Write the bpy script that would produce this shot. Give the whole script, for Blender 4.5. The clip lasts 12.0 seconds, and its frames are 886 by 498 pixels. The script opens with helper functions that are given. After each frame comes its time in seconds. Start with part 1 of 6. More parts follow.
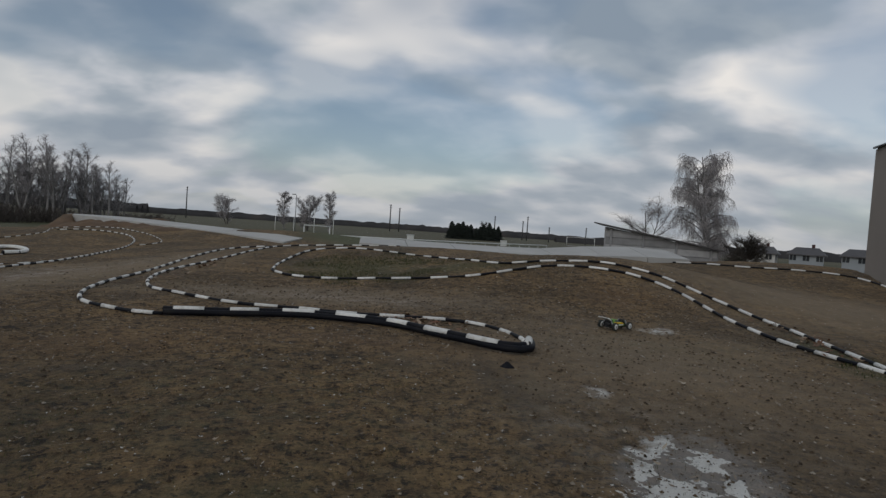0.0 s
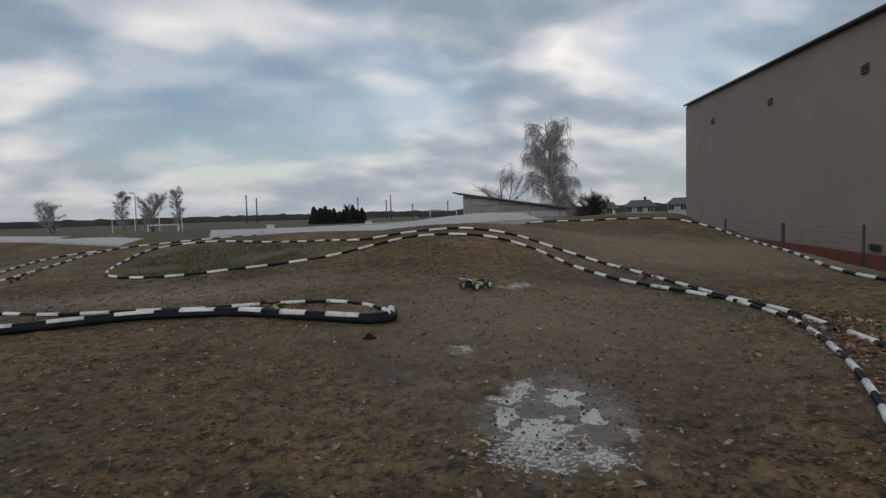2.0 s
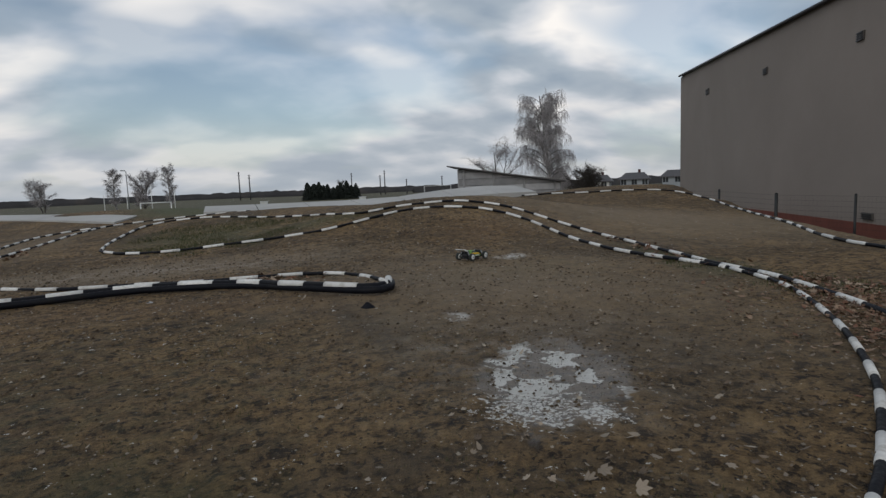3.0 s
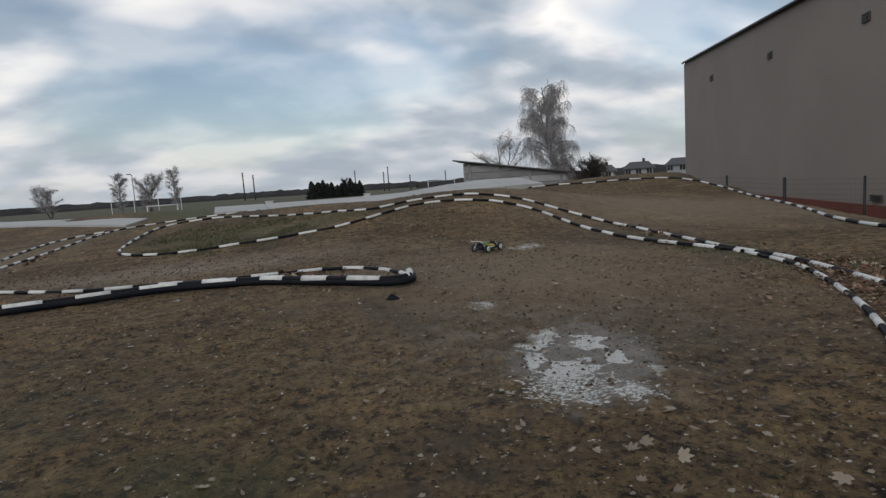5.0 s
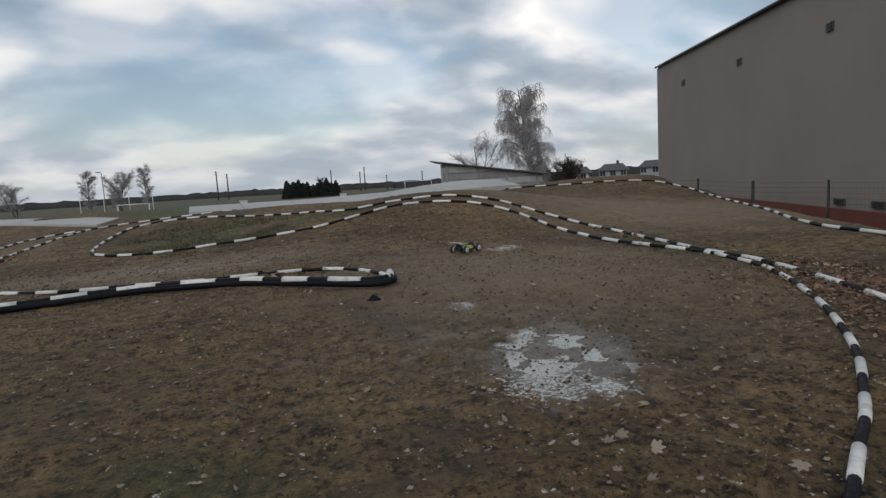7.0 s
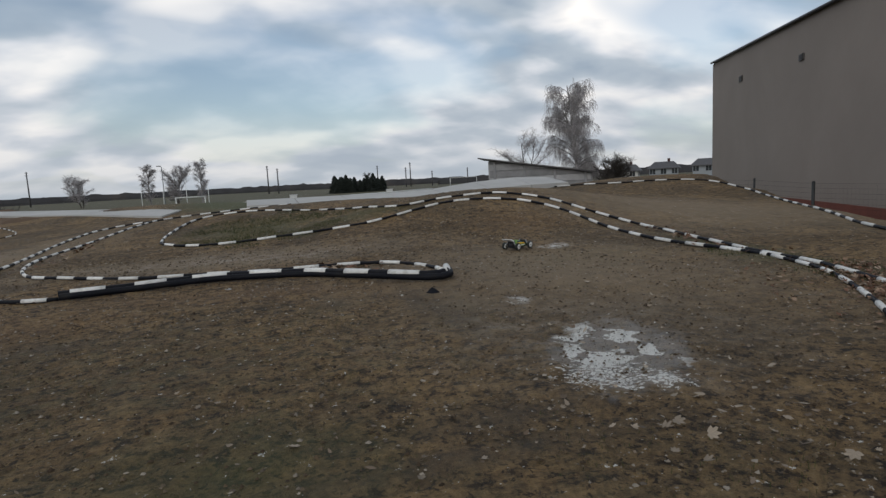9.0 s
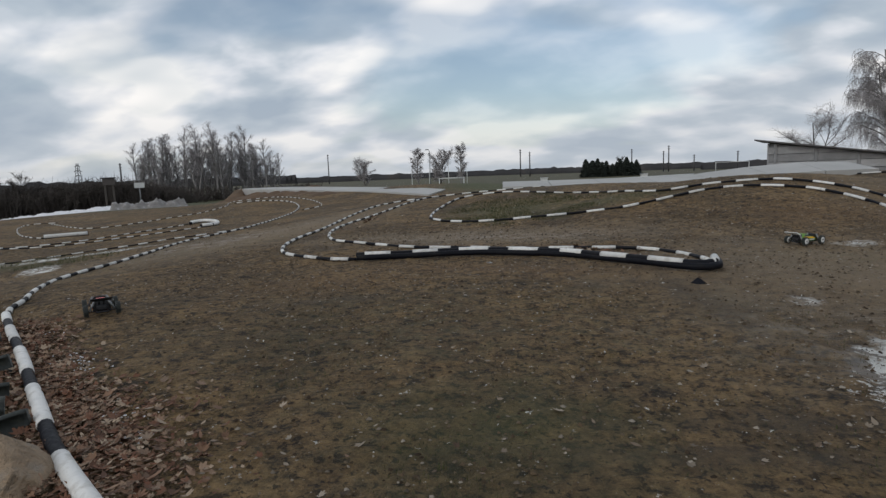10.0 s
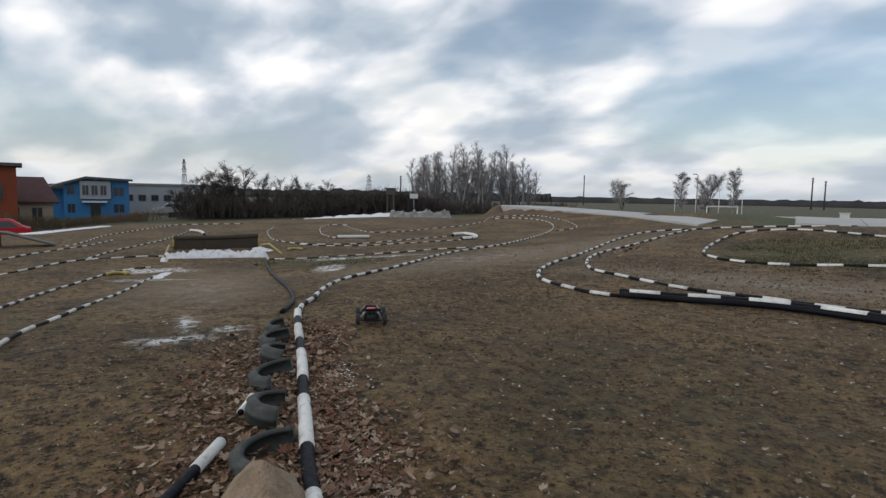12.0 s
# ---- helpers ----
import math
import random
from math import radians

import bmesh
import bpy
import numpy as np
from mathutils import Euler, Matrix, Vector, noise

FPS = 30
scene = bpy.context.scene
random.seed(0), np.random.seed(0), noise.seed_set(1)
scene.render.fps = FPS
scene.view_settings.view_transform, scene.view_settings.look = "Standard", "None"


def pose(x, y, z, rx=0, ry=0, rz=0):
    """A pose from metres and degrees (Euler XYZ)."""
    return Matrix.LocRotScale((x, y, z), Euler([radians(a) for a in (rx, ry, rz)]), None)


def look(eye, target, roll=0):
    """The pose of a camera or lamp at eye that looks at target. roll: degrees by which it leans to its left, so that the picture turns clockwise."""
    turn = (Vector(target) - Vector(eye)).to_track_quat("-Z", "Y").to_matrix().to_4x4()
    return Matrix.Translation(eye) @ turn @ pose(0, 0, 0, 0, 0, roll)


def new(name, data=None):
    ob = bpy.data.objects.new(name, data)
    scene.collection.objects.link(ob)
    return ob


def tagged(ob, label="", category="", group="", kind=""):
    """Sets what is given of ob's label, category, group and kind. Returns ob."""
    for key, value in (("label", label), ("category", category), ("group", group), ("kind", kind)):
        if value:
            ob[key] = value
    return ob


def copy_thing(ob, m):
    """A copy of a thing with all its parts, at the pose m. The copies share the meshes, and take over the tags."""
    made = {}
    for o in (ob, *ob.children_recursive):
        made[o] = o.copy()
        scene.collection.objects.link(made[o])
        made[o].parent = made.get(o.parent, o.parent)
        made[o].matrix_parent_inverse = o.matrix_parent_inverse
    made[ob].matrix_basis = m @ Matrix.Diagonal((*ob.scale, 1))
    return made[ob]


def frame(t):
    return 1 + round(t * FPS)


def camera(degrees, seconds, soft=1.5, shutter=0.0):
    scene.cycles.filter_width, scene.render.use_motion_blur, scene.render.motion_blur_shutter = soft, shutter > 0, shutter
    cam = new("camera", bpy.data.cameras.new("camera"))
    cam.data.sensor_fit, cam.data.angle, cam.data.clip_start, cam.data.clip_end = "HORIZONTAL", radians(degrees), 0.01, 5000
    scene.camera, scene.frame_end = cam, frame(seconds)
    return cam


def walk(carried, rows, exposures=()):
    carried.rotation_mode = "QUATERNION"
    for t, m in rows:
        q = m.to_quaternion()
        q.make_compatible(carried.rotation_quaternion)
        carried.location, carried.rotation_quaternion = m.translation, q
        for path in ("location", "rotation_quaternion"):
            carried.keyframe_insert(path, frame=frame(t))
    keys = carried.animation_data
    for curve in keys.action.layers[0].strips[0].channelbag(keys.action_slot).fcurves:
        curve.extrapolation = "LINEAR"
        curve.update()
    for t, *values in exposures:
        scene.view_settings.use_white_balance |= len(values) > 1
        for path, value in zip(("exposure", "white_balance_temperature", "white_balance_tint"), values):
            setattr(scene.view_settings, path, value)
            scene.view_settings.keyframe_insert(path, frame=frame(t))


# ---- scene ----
cam = camera(76.0, 12.0, soft=1.4)
PATH = [
    (0, (-0.152, -0.242, 1.102), (-0.053, 1.755, 1.031), 3.93),
    (0.5, (-0.101, -0.162, 1.081), (0.152, 1.820, 0.984), 1.08),
    (1, (-0.051, -0.103, 1.055), (0.345, 1.855, 0.976), 0.65),
    (1.5, (-0.010, -0.084, 1.027), (0.488, 1.850, 0.919), -0.43),
    (2, (0.003, -0.095, 0.997), (0.560, 1.821, 0.866), -1.68),
    (2.5, (-0.004, -0.116, 0.970), (0.570, 1.790, 0.772), -2.27),
    (4.5, (-0.137, -0.171, 0.941), (0.424, 1.734, 0.706), -2.49),
    (5, (-0.179, -0.186, 0.942), (0.372, 1.722, 0.706), -3.94),
    (5.5, (-0.207, -0.202, 0.948), (0.357, 1.701, 0.703), -3.51),
    (6, (-0.214, -0.217, 0.956), (0.386, 1.677, 0.726), -2.97),
    (6.5, (-0.221, -0.230, 0.962), (0.403, 1.658, 0.746), -2.86),
    (7, (-0.235, -0.253, 0.963), (0.395, 1.630, 0.723), -3.54),
    (9, (-0.405, -0.414, 0.988), (0.077, 1.511, 0.744), -2.95),
    (9.5, (-0.497, -0.463, 0.984), (-0.347, 1.520, 0.766), -2.51),
    (10, (-0.525, -0.498, 0.972), (-0.889, 1.451, 0.710), -2.19),
    (10.5, (-0.499, -0.373, 0.970), (-1.280, 1.454, 0.738), -4.33),
    (11, (-0.618, -0.255, 0.967), (-1.653, 1.441, 0.740), -3.36),
    (11.5, (-0.750, -0.175, 0.998), (-1.888, 1.454, 0.772), -1.14),
    (12, (-0.843, -0.118, 1.034), (-1.994, 1.507, 0.849), 1.01),
]
walk(cam, [(t, look(eye, target, roll)) for t, eye, target, roll in PATH], [(0, -0.40), (1.0, -0.32), (2.5, -0.16), (5.0, 0.0), (9.0, 0.05), (10.5, 0.14), (12, 0.24)])

# ---- sky and sun ----
def ramp(nt, stops, mode="LINEAR"):
    r = nt.nodes.new("ShaderNodeValToRGB")
    r.color_ramp.interpolation = mode
    while len(r.color_ramp.elements) < len(stops):
        r.color_ramp.elements.new(0.5)
    for e, (p, c) in zip(r.color_ramp.elements, stops):
        e.position, e.color = p, (*c, 1) if len(c) == 3 else c
    return r


def vmath(nt, op, a, b=None, **kw):
    n = nt.nodes.new("ShaderNodeMath" if kw.get("scalar", True) else "ShaderNodeVectorMath")
    n.operation = op
    for i, v in enumerate((a, b)):
        if v is None:
            continue
        if isinstance(v, (int, float, tuple)):
            n.inputs[i].default_value = v
        else:
            nt.links.new(v, n.inputs[i])
    return n.outputs[0]


def noise_tex(nt, vec, scale, detail=4.0, rough=0.55, distort=0.0):
    n = nt.nodes.new("ShaderNodeTexNoise")
    n.inputs["Scale"].default_value = scale
    n.inputs["Detail"].default_value = detail
    n.inputs["Roughness"].default_value = rough
    n.inputs["Distortion"].default_value = distort
    if vec is not None:
        nt.links.new(vec, n.inputs["Vector"])
    return n.outputs["Fac"]


def mixc(nt, fac, a, b, blend="MIX"):
    n = nt.nodes.new("ShaderNodeMix")
    n.data_type, n.blend_type = "RGBA", blend
    for sock, v in ((n.inputs[0], fac), (n.inputs[6], a), (n.inputs[7], b)):
        if isinstance(v, (int, float)):
            sock.default_value = v
        elif isinstance(v, tuple):
            sock.default_value = (*v, 1)
        else:
            nt.links.new(v, sock)
    return n.outputs[2]


SUN_EL, SUN_AZ = 24.0, 215.0
world = bpy.data.worlds.new("world")
scene.world = world
world.use_nodes = True
wt = world.node_tree
wt.nodes.clear()
wout = wt.nodes.new("ShaderNodeOutputWorld")
sky = wt.nodes.new("ShaderNodeTexSky")
sky.sky_type, sky.sun_disc = "NISHITA", False
sky.sun_elevation, sky.sun_rotation = radians(SUN_EL), radians(SUN_AZ)
bg_sky = wt.nodes.new("ShaderNodeBackground")
wt.links.new(sky.outputs[0], bg_sky.inputs[0])
bg_sky.inputs[1].default_value = 0.10
# the cloud deck: a flat layer overhead, drawn out towards the horizon
co = wt.nodes.new("ShaderNodeTexCoord").outputs["Generated"]
sep = wt.nodes.new("ShaderNodeSeparateXYZ")
wt.links.new(co, sep.inputs[0])
zz = vmath(wt, "ADD", vmath(wt, "MAXIMUM", sep.outputs[2], 0.0), 0.36)
comb = wt.nodes.new("ShaderNodeCombineXYZ")
wt.links.new(vmath(wt, "DIVIDE", sep.outputs[0], zz), comb.inputs[0])
wt.links.new(vmath(wt, "DIVIDE", sep.outputs[1], zz), comb.inputs[1])
mapn = wt.nodes.new("ShaderNodeMapping")
mapn.inputs["Location"].default_value = (3.7, 1.1, 0)
mapn.inputs["Rotation"].default_value = (0, 0, radians(35))
mapn.inputs["Scale"].default_value = (1.0, 1.35, 1)
wt.links.new(comb.outputs[0], mapn.inputs[0])
n1 = noise_tex(wt, mapn.outputs[0], 2.1, 2.0, 0.45, 0.25)
n2 = noise_tex(wt, mapn.outputs[0], 6.0, 3.0, 0.5, 0.2)
shade = vmath(wt, "ADD", vmath(wt, "MULTIPLY", n1, 0.78), vmath(wt, "MULTIPLY", n2, 0.22))
cloud = ramp(wt, [(0.38, (0.32, 0.395, 0.485)), (0.46, (0.45, 0.515, 0.585)), (0.52, (0.68, 0.71, 0.76)), (0.61, (1.06, 1.02, 0.98))])
wt.links.new(shade, cloud.inputs[0])
low = ramp(wt, [(0.0, (1, 1, 1)), (0.20, (0, 0, 0))])
wt.links.new(sep.outputs[2], low.inputs[0])
cloud_col = mixc(wt, vmath(wt, "MULTIPLY", low.outputs[0], 0.68), cloud.outputs[0], (0.45, 0.485, 0.53))
bg_cloud = wt.nodes.new("ShaderNodeBackground")
wt.links.new(cloud_col, bg_cloud.inputs[0])
bg_cloud.inputs[1].default_value = 1.0
gap = ramp(wt, [(0.40, (0.35, 0.35, 0.35)), (0.54, (1, 1, 1))])
n3 = noise_tex(wt, mapn.outputs[0], 1.15, 3.0, 0.5, 0.3)
wt.links.new(n3, gap.inputs[0])
mixw = wt.nodes.new("ShaderNodeMixShader")
wt.links.new(vmath(wt, "MAXIMUM", gap.outputs[0], low.outputs[0]), mixw.inputs[0])
wt.links.new(bg_sky.outputs[0], mixw.inputs[1])
wt.links.new(bg_cloud.outputs[0], mixw.inputs[2])
wt.links.new(mixw.outputs[0], wout.inputs[0])

sun_data = bpy.data.lights.new("sun", "SUN")
sun_data.energy, sun_data.angle, sun_data.color = 0.5, radians(30), (1.0, 0.96, 0.9)
sun = new("sun", sun_data)
az = radians(SUN_AZ)
sun.matrix_world = look((0, 0, 60), (-60 * math.sin(az) , -60 * math.cos(az) , 60 - 60 * math.tan(radians(SUN_EL))))


# ---- materials ----
def material(name, color, rough=0.7, metal=0.0, vary=0.25, scale=6.0, bump=0.15, fine=60.0, second=None, spec=0.4, rand=0.0, coord="Object"):
    """A painted, earthy or metal surface: colour at two scales, worn roughness, fine relief."""
    m = bpy.data.materials.new(name)
    m.use_nodes = True
    nt = m.node_tree
    b = nt.nodes["Principled BSDF"]
    co = nt.nodes.new("ShaderNodeTexCoord").outputs[coord]
    a = noise_tex(nt, co, scale, 4, 0.6, 0.3)
    f = noise_tex(nt, co, fine, 3, 0.6)
    dark = tuple(c * (1 - vary) for c in color)
    light = tuple(min(1, c * (1 + vary)) for c in color)
    r = ramp(nt, [(0.32, dark), (0.52, color), (0.7, second or light)])
    nt.links.new(a, r.inputs[0])
    col = mixc(nt, 0.35, r.outputs[0], mixc(nt, f, dark, light))
    if rand:
        oi = nt.nodes.new("ShaderNodeObjectInfo").outputs["Random"]
        hsv = nt.nodes.new("ShaderNodeHueSaturation")
        nt.links.new(col, hsv.inputs["Color"])
        nt.links.new(vmath(nt, "ADD", vmath(nt, "MULTIPLY", oi, rand), 1 - rand / 2), hsv.inputs["Value"])
        col = hsv.outputs[0]
    nt.links.new(col, b.inputs["Base Color"])
    b.inputs["Metallic"].default_value = metal
    b.inputs["Specular IOR Level"].default_value = spec
    rr = ramp(nt, [(0.3, (max(0.05, rough - 0.12),) * 3), (0.7, (min(1, rough + 0.1),) * 3)])
    nt.links.new(f, rr.inputs[0])
    nt.links.new(rr.outputs[0], b.inputs["Roughness"])
    if bump:
        bn = nt.nodes.new("ShaderNodeBump")
        bn.inputs["Strength"].default_value = bump
        bn.inputs["Distance"].default_value = 0.02
        nt.links.new(f, bn.inputs["Height"])
        nt.links.new(bn.outputs[0], b.inputs["Normal"])
    return m


def island_material(name, colors, rough=0.8, spec=0.2, coord="Object"):
    """Loose pieces in one mesh, each in a tone of its own."""
    m = bpy.data.materials.new(name)
    m.use_nodes = True
    nt = m.node_tree
    b = nt.nodes["Principled BSDF"]
    g = nt.nodes.new("ShaderNodeNewGeometry").outputs["Random Per Island"]
    r = ramp(nt, [(i / max(1, len(colors) - 1), c) for i, c in enumerate(colors)])
    nt.links.new(g, r.inputs[0])
    co = nt.nodes.new("ShaderNodeTexCoord").outputs[coord]
    f = noise_tex(nt, co, 40, 3)
    col = mixc(nt, 0.5, r.outputs[0], mixc(nt, f, (0.3, 0.3, 0.3), (1, 1, 1)), "MULTIPLY")
    nt.links.new(col, b.inputs["Base Color"])
    b.inputs["Roughness"].default_value = rough
    b.inputs["Specular IOR Level"].default_value = spec
    return m


def ground_material():
    """Damp brown earth: packed driving line, wet sheen, ice, grass on the banks and meadow further out."""
    m = bpy.data.materials.new("earth")
    m.use_nodes = True
    nt = m.node_tree
    b = nt.nodes["Principled BSDF"]
    co = nt.nodes.new("ShaderNodeTexCoord").outputs["Object"]

    def spot(x, y, rx, ry, turn=0.0, soft=0.6, wob=0.5, wscale=2.0):
        """A patch with a frayed outline, 1 inside."""
        mp = nt.nodes.new("ShaderNodeMapping")
        mp.vector_type = "TEXTURE"
        mp.inputs["Location"].default_value = (x, y, 0)
        mp.inputs["Rotation"].default_value = (0, 0, radians(turn))
        mp.inputs["Scale"].default_value = (rx, ry, 4)
        nt.links.new(co, mp.inputs[0])
        ln = nt.nodes.new("ShaderNodeVectorMath")
        ln.operation = "LENGTH"
        nt.links.new(mp.outputs[0], ln.inputs[0])
        d = vmath(nt, "ADD", ln.outputs["Value"], vmath(nt, "MULTIPLY", vmath(nt, "SUBTRACT", noise_tex(nt, co, wscale, 5, 0.65, 0.3), 0.5), wob * 2))
        r = ramp(nt, [(1 - soft, (1, 1, 1)), (1.0, (0, 0, 0))])
        nt.links.new(d, r.inputs[0])
        return r.outputs[0]

    def anyof(items):
        out = items[0]
        for i in items[1:]:
            out = vmath(nt, "MAXIMUM", out, i)
        return out

    big = noise_tex(nt, co, 0.55, 5, 0.6, 0.4)
    mid = noise_tex(nt, co, 4.2, 8, 0.72, 0.0)
    small = noise_tex(nt, co, 34, 6, 0.75)
    grit = noise_tex(nt, co, 130, 2, 0.6)
    r1 = ramp(nt, [(0.36, (0.044, 0.029, 0.014)), (0.47, (0.126, 0.086, 0.043)), (0.62, (0.192, 0.139, 0.074))])
    nt.links.new(mid, r1.inputs[0])
    r2 = ramp(nt, [(0.40, (0.031, 0.020, 0.010)), (0.58, (0.210, 0.152, 0.081))])
    nt.links.new(small, r2.inputs[0])
    col = mixc(nt, 0.45, r1.outputs[0], r2.outputs[0])
    clods = ramp(nt, [(0.40, (0.20, 0.18, 0.165)), (0.46, (0.98, 0.97, 0.95)), (0.62, (1.45, 1.42, 1.36))])
    nt.links.new(noise_tex(nt, co, 10, 6, 0.72), clods.inputs[0])
    col = mixc(nt, 0.95, col, clods.outputs[0], "MULTIPLY")
    crumbs = ramp(nt, [(0.365, (0.16, 0.14, 0.12)), (0.43, (1, 1, 1))])
    nt.links.new(noise_tex(nt, co, 27, 3, 0.6, 0.5), crumbs.inputs[0])
    col = mixc(nt, 1.0, col, crumbs.outputs[0], "MULTIPLY")
    rb = ramp(nt, [(0.36, (0.58, 0.56, 0.53)), (0.64, (1.20, 1.10, 0.96))])
    nt.links.new(big, rb.inputs[0])
    col = mixc(nt, 1.0, col, rb.outputs[0], "MULTIPLY")
    # pale grit and bits of stone in the soil
    rg = ramp(nt, [(0.66, (0, 0, 0)), (0.74, (1, 1, 1))])
    nt.links.new(grit, rg.inputs[0])
    col = mixc(nt, vmath(nt, "MULTIPLY", rg.outputs[0], 0.45), col, (0.30, 0.27, 0.22))
    # grey packed driving line
    lane = anyof([spot(-1.6, 8.0, 4.0, 1.3, 0, 0.8), spot(-6.0, 10.5, 2.2, 6.5, -8, 0.8), spot(2.2, 4.9, 2.8, 3.4, 0, 0.8), spot(7.5, 9.5, 4.5, 5.0, 30, 0.8), spot(-8.0, 4.3, 3.4, 1.5, 148, 0.8)])
    col = mixc(nt, vmath(nt, "MULTIPLY", lane, 0.78), col, mixc(nt, mid, (0.146, 0.108, 0.070), (0.29, 0.226, 0.150)))
    # rusty loose soil below the hairpin, damp dark wheel tracks on the open ground
    rust = anyof([spot(-0.8, 5.0, 2.2, 0.55, -18, 0.8, 0.7, 2), spot(-2.6, 4.4, 1.2, 0.7, 20, 0.8, 0.7, 2), spot(3.2, 8.6, 1.2, 1.0, 0, 0.8, 0.7, 2)])
    col = mixc(nt, vmath(nt, "MULTIPLY", rust, 0.38), col, mixc(nt, small, (0.085, 0.046, 0.020), (0.235, 0.142, 0.068)))
    tracks = anyof([spot(0.45, 1.72, 0.85, 0.16, 6, 0.8, 0.7, 4), spot(0.1, 1.42, 1.1, 0.13, 4, 0.8, 0.7, 4), spot(0.55, 3.7, 0.22, 1.0, 8, 0.8, 0.7, 3), spot(-2.3, 3.7, 1.0, 0.22, 25, 0.8, 0.7, 3), spot(-4.55, 9.6, 0.25, 3.2, 4, 0.6, 0.5, 3), spot(-3.6, 6.9, 0.35, 0.6, 30, 0.7, 0.5, 3)])
    col = mixc(nt, vmath(nt, "MULTIPLY", tracks, 0.55), col, mixc(nt, small, (0.030, 0.022, 0.015), (0.098, 0.076, 0.052)))
    # moss and grass
    g_is = anyof([spot(-1.2, 11.6, 1.9, 2.2, 0, 0.7, 0.7), spot(0.6, 11.0, 1.6, 0.9, 0, 0.8, 0.8), spot(4.4, 4.0, 0.5, 1.6, 10, 0.9, 0.8), spot(-9.6, 7.9, 1.6, 1.6, 0, 0.8, 0.9), spot(-0.7, 1.6, 0.8, 0.6, 0, 0.9, 0.8), spot(4.7, 5.6, 0.35, 1.6, 0, 0.8, 0.8), spot(12.6, 9.4, 0.9, 4.6, -30, 0.35, 0.3)])
    moss = anyof([spot(-1.3, 3.0, 2.6, 2.0, 0, 0.95, 0.9), spot(2.6, 5.6, 1.6, 1.2, 0, 0.95, 0.9), spot(-6.5, 1.6, 2.0, 1.4, 35, 0.9, 0.9), spot(-0.4, 0.7, 2.4, 1.0, 0, 0.9, 0.9)])
    moss_n = ramp(nt, [(0.46, (0, 0, 0)), (0.58, (1, 1, 1))])
    nt.links.new(noise_tex(nt, co, 6.0, 8, 0.8), moss_n.inputs[0])
    gcol = mixc(nt, small, (0.032, 0.038, 0.014), (0.085, 0.098, 0.034))
    col = mixc(nt, vmath(nt, "MULTIPLY", g_is, 0.55), col, gcol)
    col = mixc(nt, vmath(nt, "MULTIPLY", vmath(nt, "MULTIPLY", moss, moss_n.outputs[0]), 0.42), col, mixc(nt, small, (0.060, 0.056, 0.026), (0.150, 0.138, 0.072)))
    # meadow and pitch beyond the track
    sp = nt.nodes.new("ShaderNodeSeparateXYZ")
    nt.links.new(co, sp.inputs[0])
    wob = vmath(nt, "MULTIPLY", vmath(nt, "SUBTRACT", noise_tex(nt, co, 0.12, 3), 0.5), 5)
    lng = nt.nodes.new("ShaderNodeVectorMath")
    lng.operation = "LENGTH"
    mp = nt.nodes.new("ShaderNodeMapping")
    mp.vector_type = "TEXTURE"
    mp.inputs["Location"].default_value = (-5.0, 3.0, 0)
    mp.inputs["Scale"].default_value = (33, 30, 50)
    nt.links.new(co, mp.inputs[0])
    nt.links.new(mp.outputs[0], lng.inputs[0])
    rf = ramp(nt, [(0.93, (0, 0, 0)), (1.0, (1, 1, 1))])
    nt.links.new(vmath(nt, "MULTIPLY", vmath(nt, "ADD", lng.outputs["Value"], vmath(nt, "MULTIPLY", wob, 0.02)), 0.98), rf.inputs[0])
    mead = ramp(nt, [(0.35, (0.038, 0.044, 0.018)), (0.5, (0.062, 0.062, 0.028)), (0.66, (0.095, 0.076, 0.044))])
    nt.links.new(noise_tex(nt, co, 0.06, 5, 0.6, 0.4), mead.inputs[0])
    pitch = spot(-6, 72, 30, 22, 0, 0.2, 0.05)
    mcol = mixc(nt, pitch, mead.outputs[0], (0.055, 0.076, 0.028))
    rfar = ramp(nt, [(0.0, (0, 0, 0)), (1.0, (1, 1, 1))])
    nt.links.new(vmath(nt, "MULTIPLY", vmath(nt, "SUBTRACT", sp.outputs[1], 95), 0.02), rfar.inputs[0])
    mcol = mixc(nt, rfar.outputs[0], mcol, (0.072, 0.066, 0.036))
    col = mixc(nt, rf.outputs[0], col, mcol)
    verge = anyof([spot(-1.5, 25.5, 4.6, 6.0, 0, 0.4, 0.3), spot(4.0, 27.0, 9.0, 5.5, 0, 0.4, 0.3)])
    col = mixc(nt, vmath(nt, "MULTIPLY", verge, 0.9), col, mixc(nt, small, (0.040, 0.052, 0.020), (0.090, 0.096, 0.044)))
    # wet film and thin ice
    ice_n = ramp(nt, [(0.50, (0, 0, 0)), (0.525, (1, 1, 1))])
    vor = nt.nodes.new("ShaderNodeTexVoronoi")
    vor.inputs["Scale"].default_value = 16
    warp = nt.nodes.new("ShaderNodeMix")
    warp.data_type = "VECTOR"
    warp.inputs[0].default_value = 0.05
    wn = nt.nodes.new("ShaderNodeTexNoise")
    wn.inputs["Scale"].default_value = 9
    wn.inputs["Detail"].default_value = 5
    nt.links.new(co, wn.inputs["Vector"])
    nt.links.new(co, warp.inputs[4])
    nt.links.new(wn.outputs["Color"], warp.inputs[5])
    nt.links.new(warp.outputs[1], vor.inputs["Vector"])
    plates = nt.nodes.new("ShaderNodeSeparateColor")
    nt.links.new(vor.outputs["Color"], plates.inputs[0])
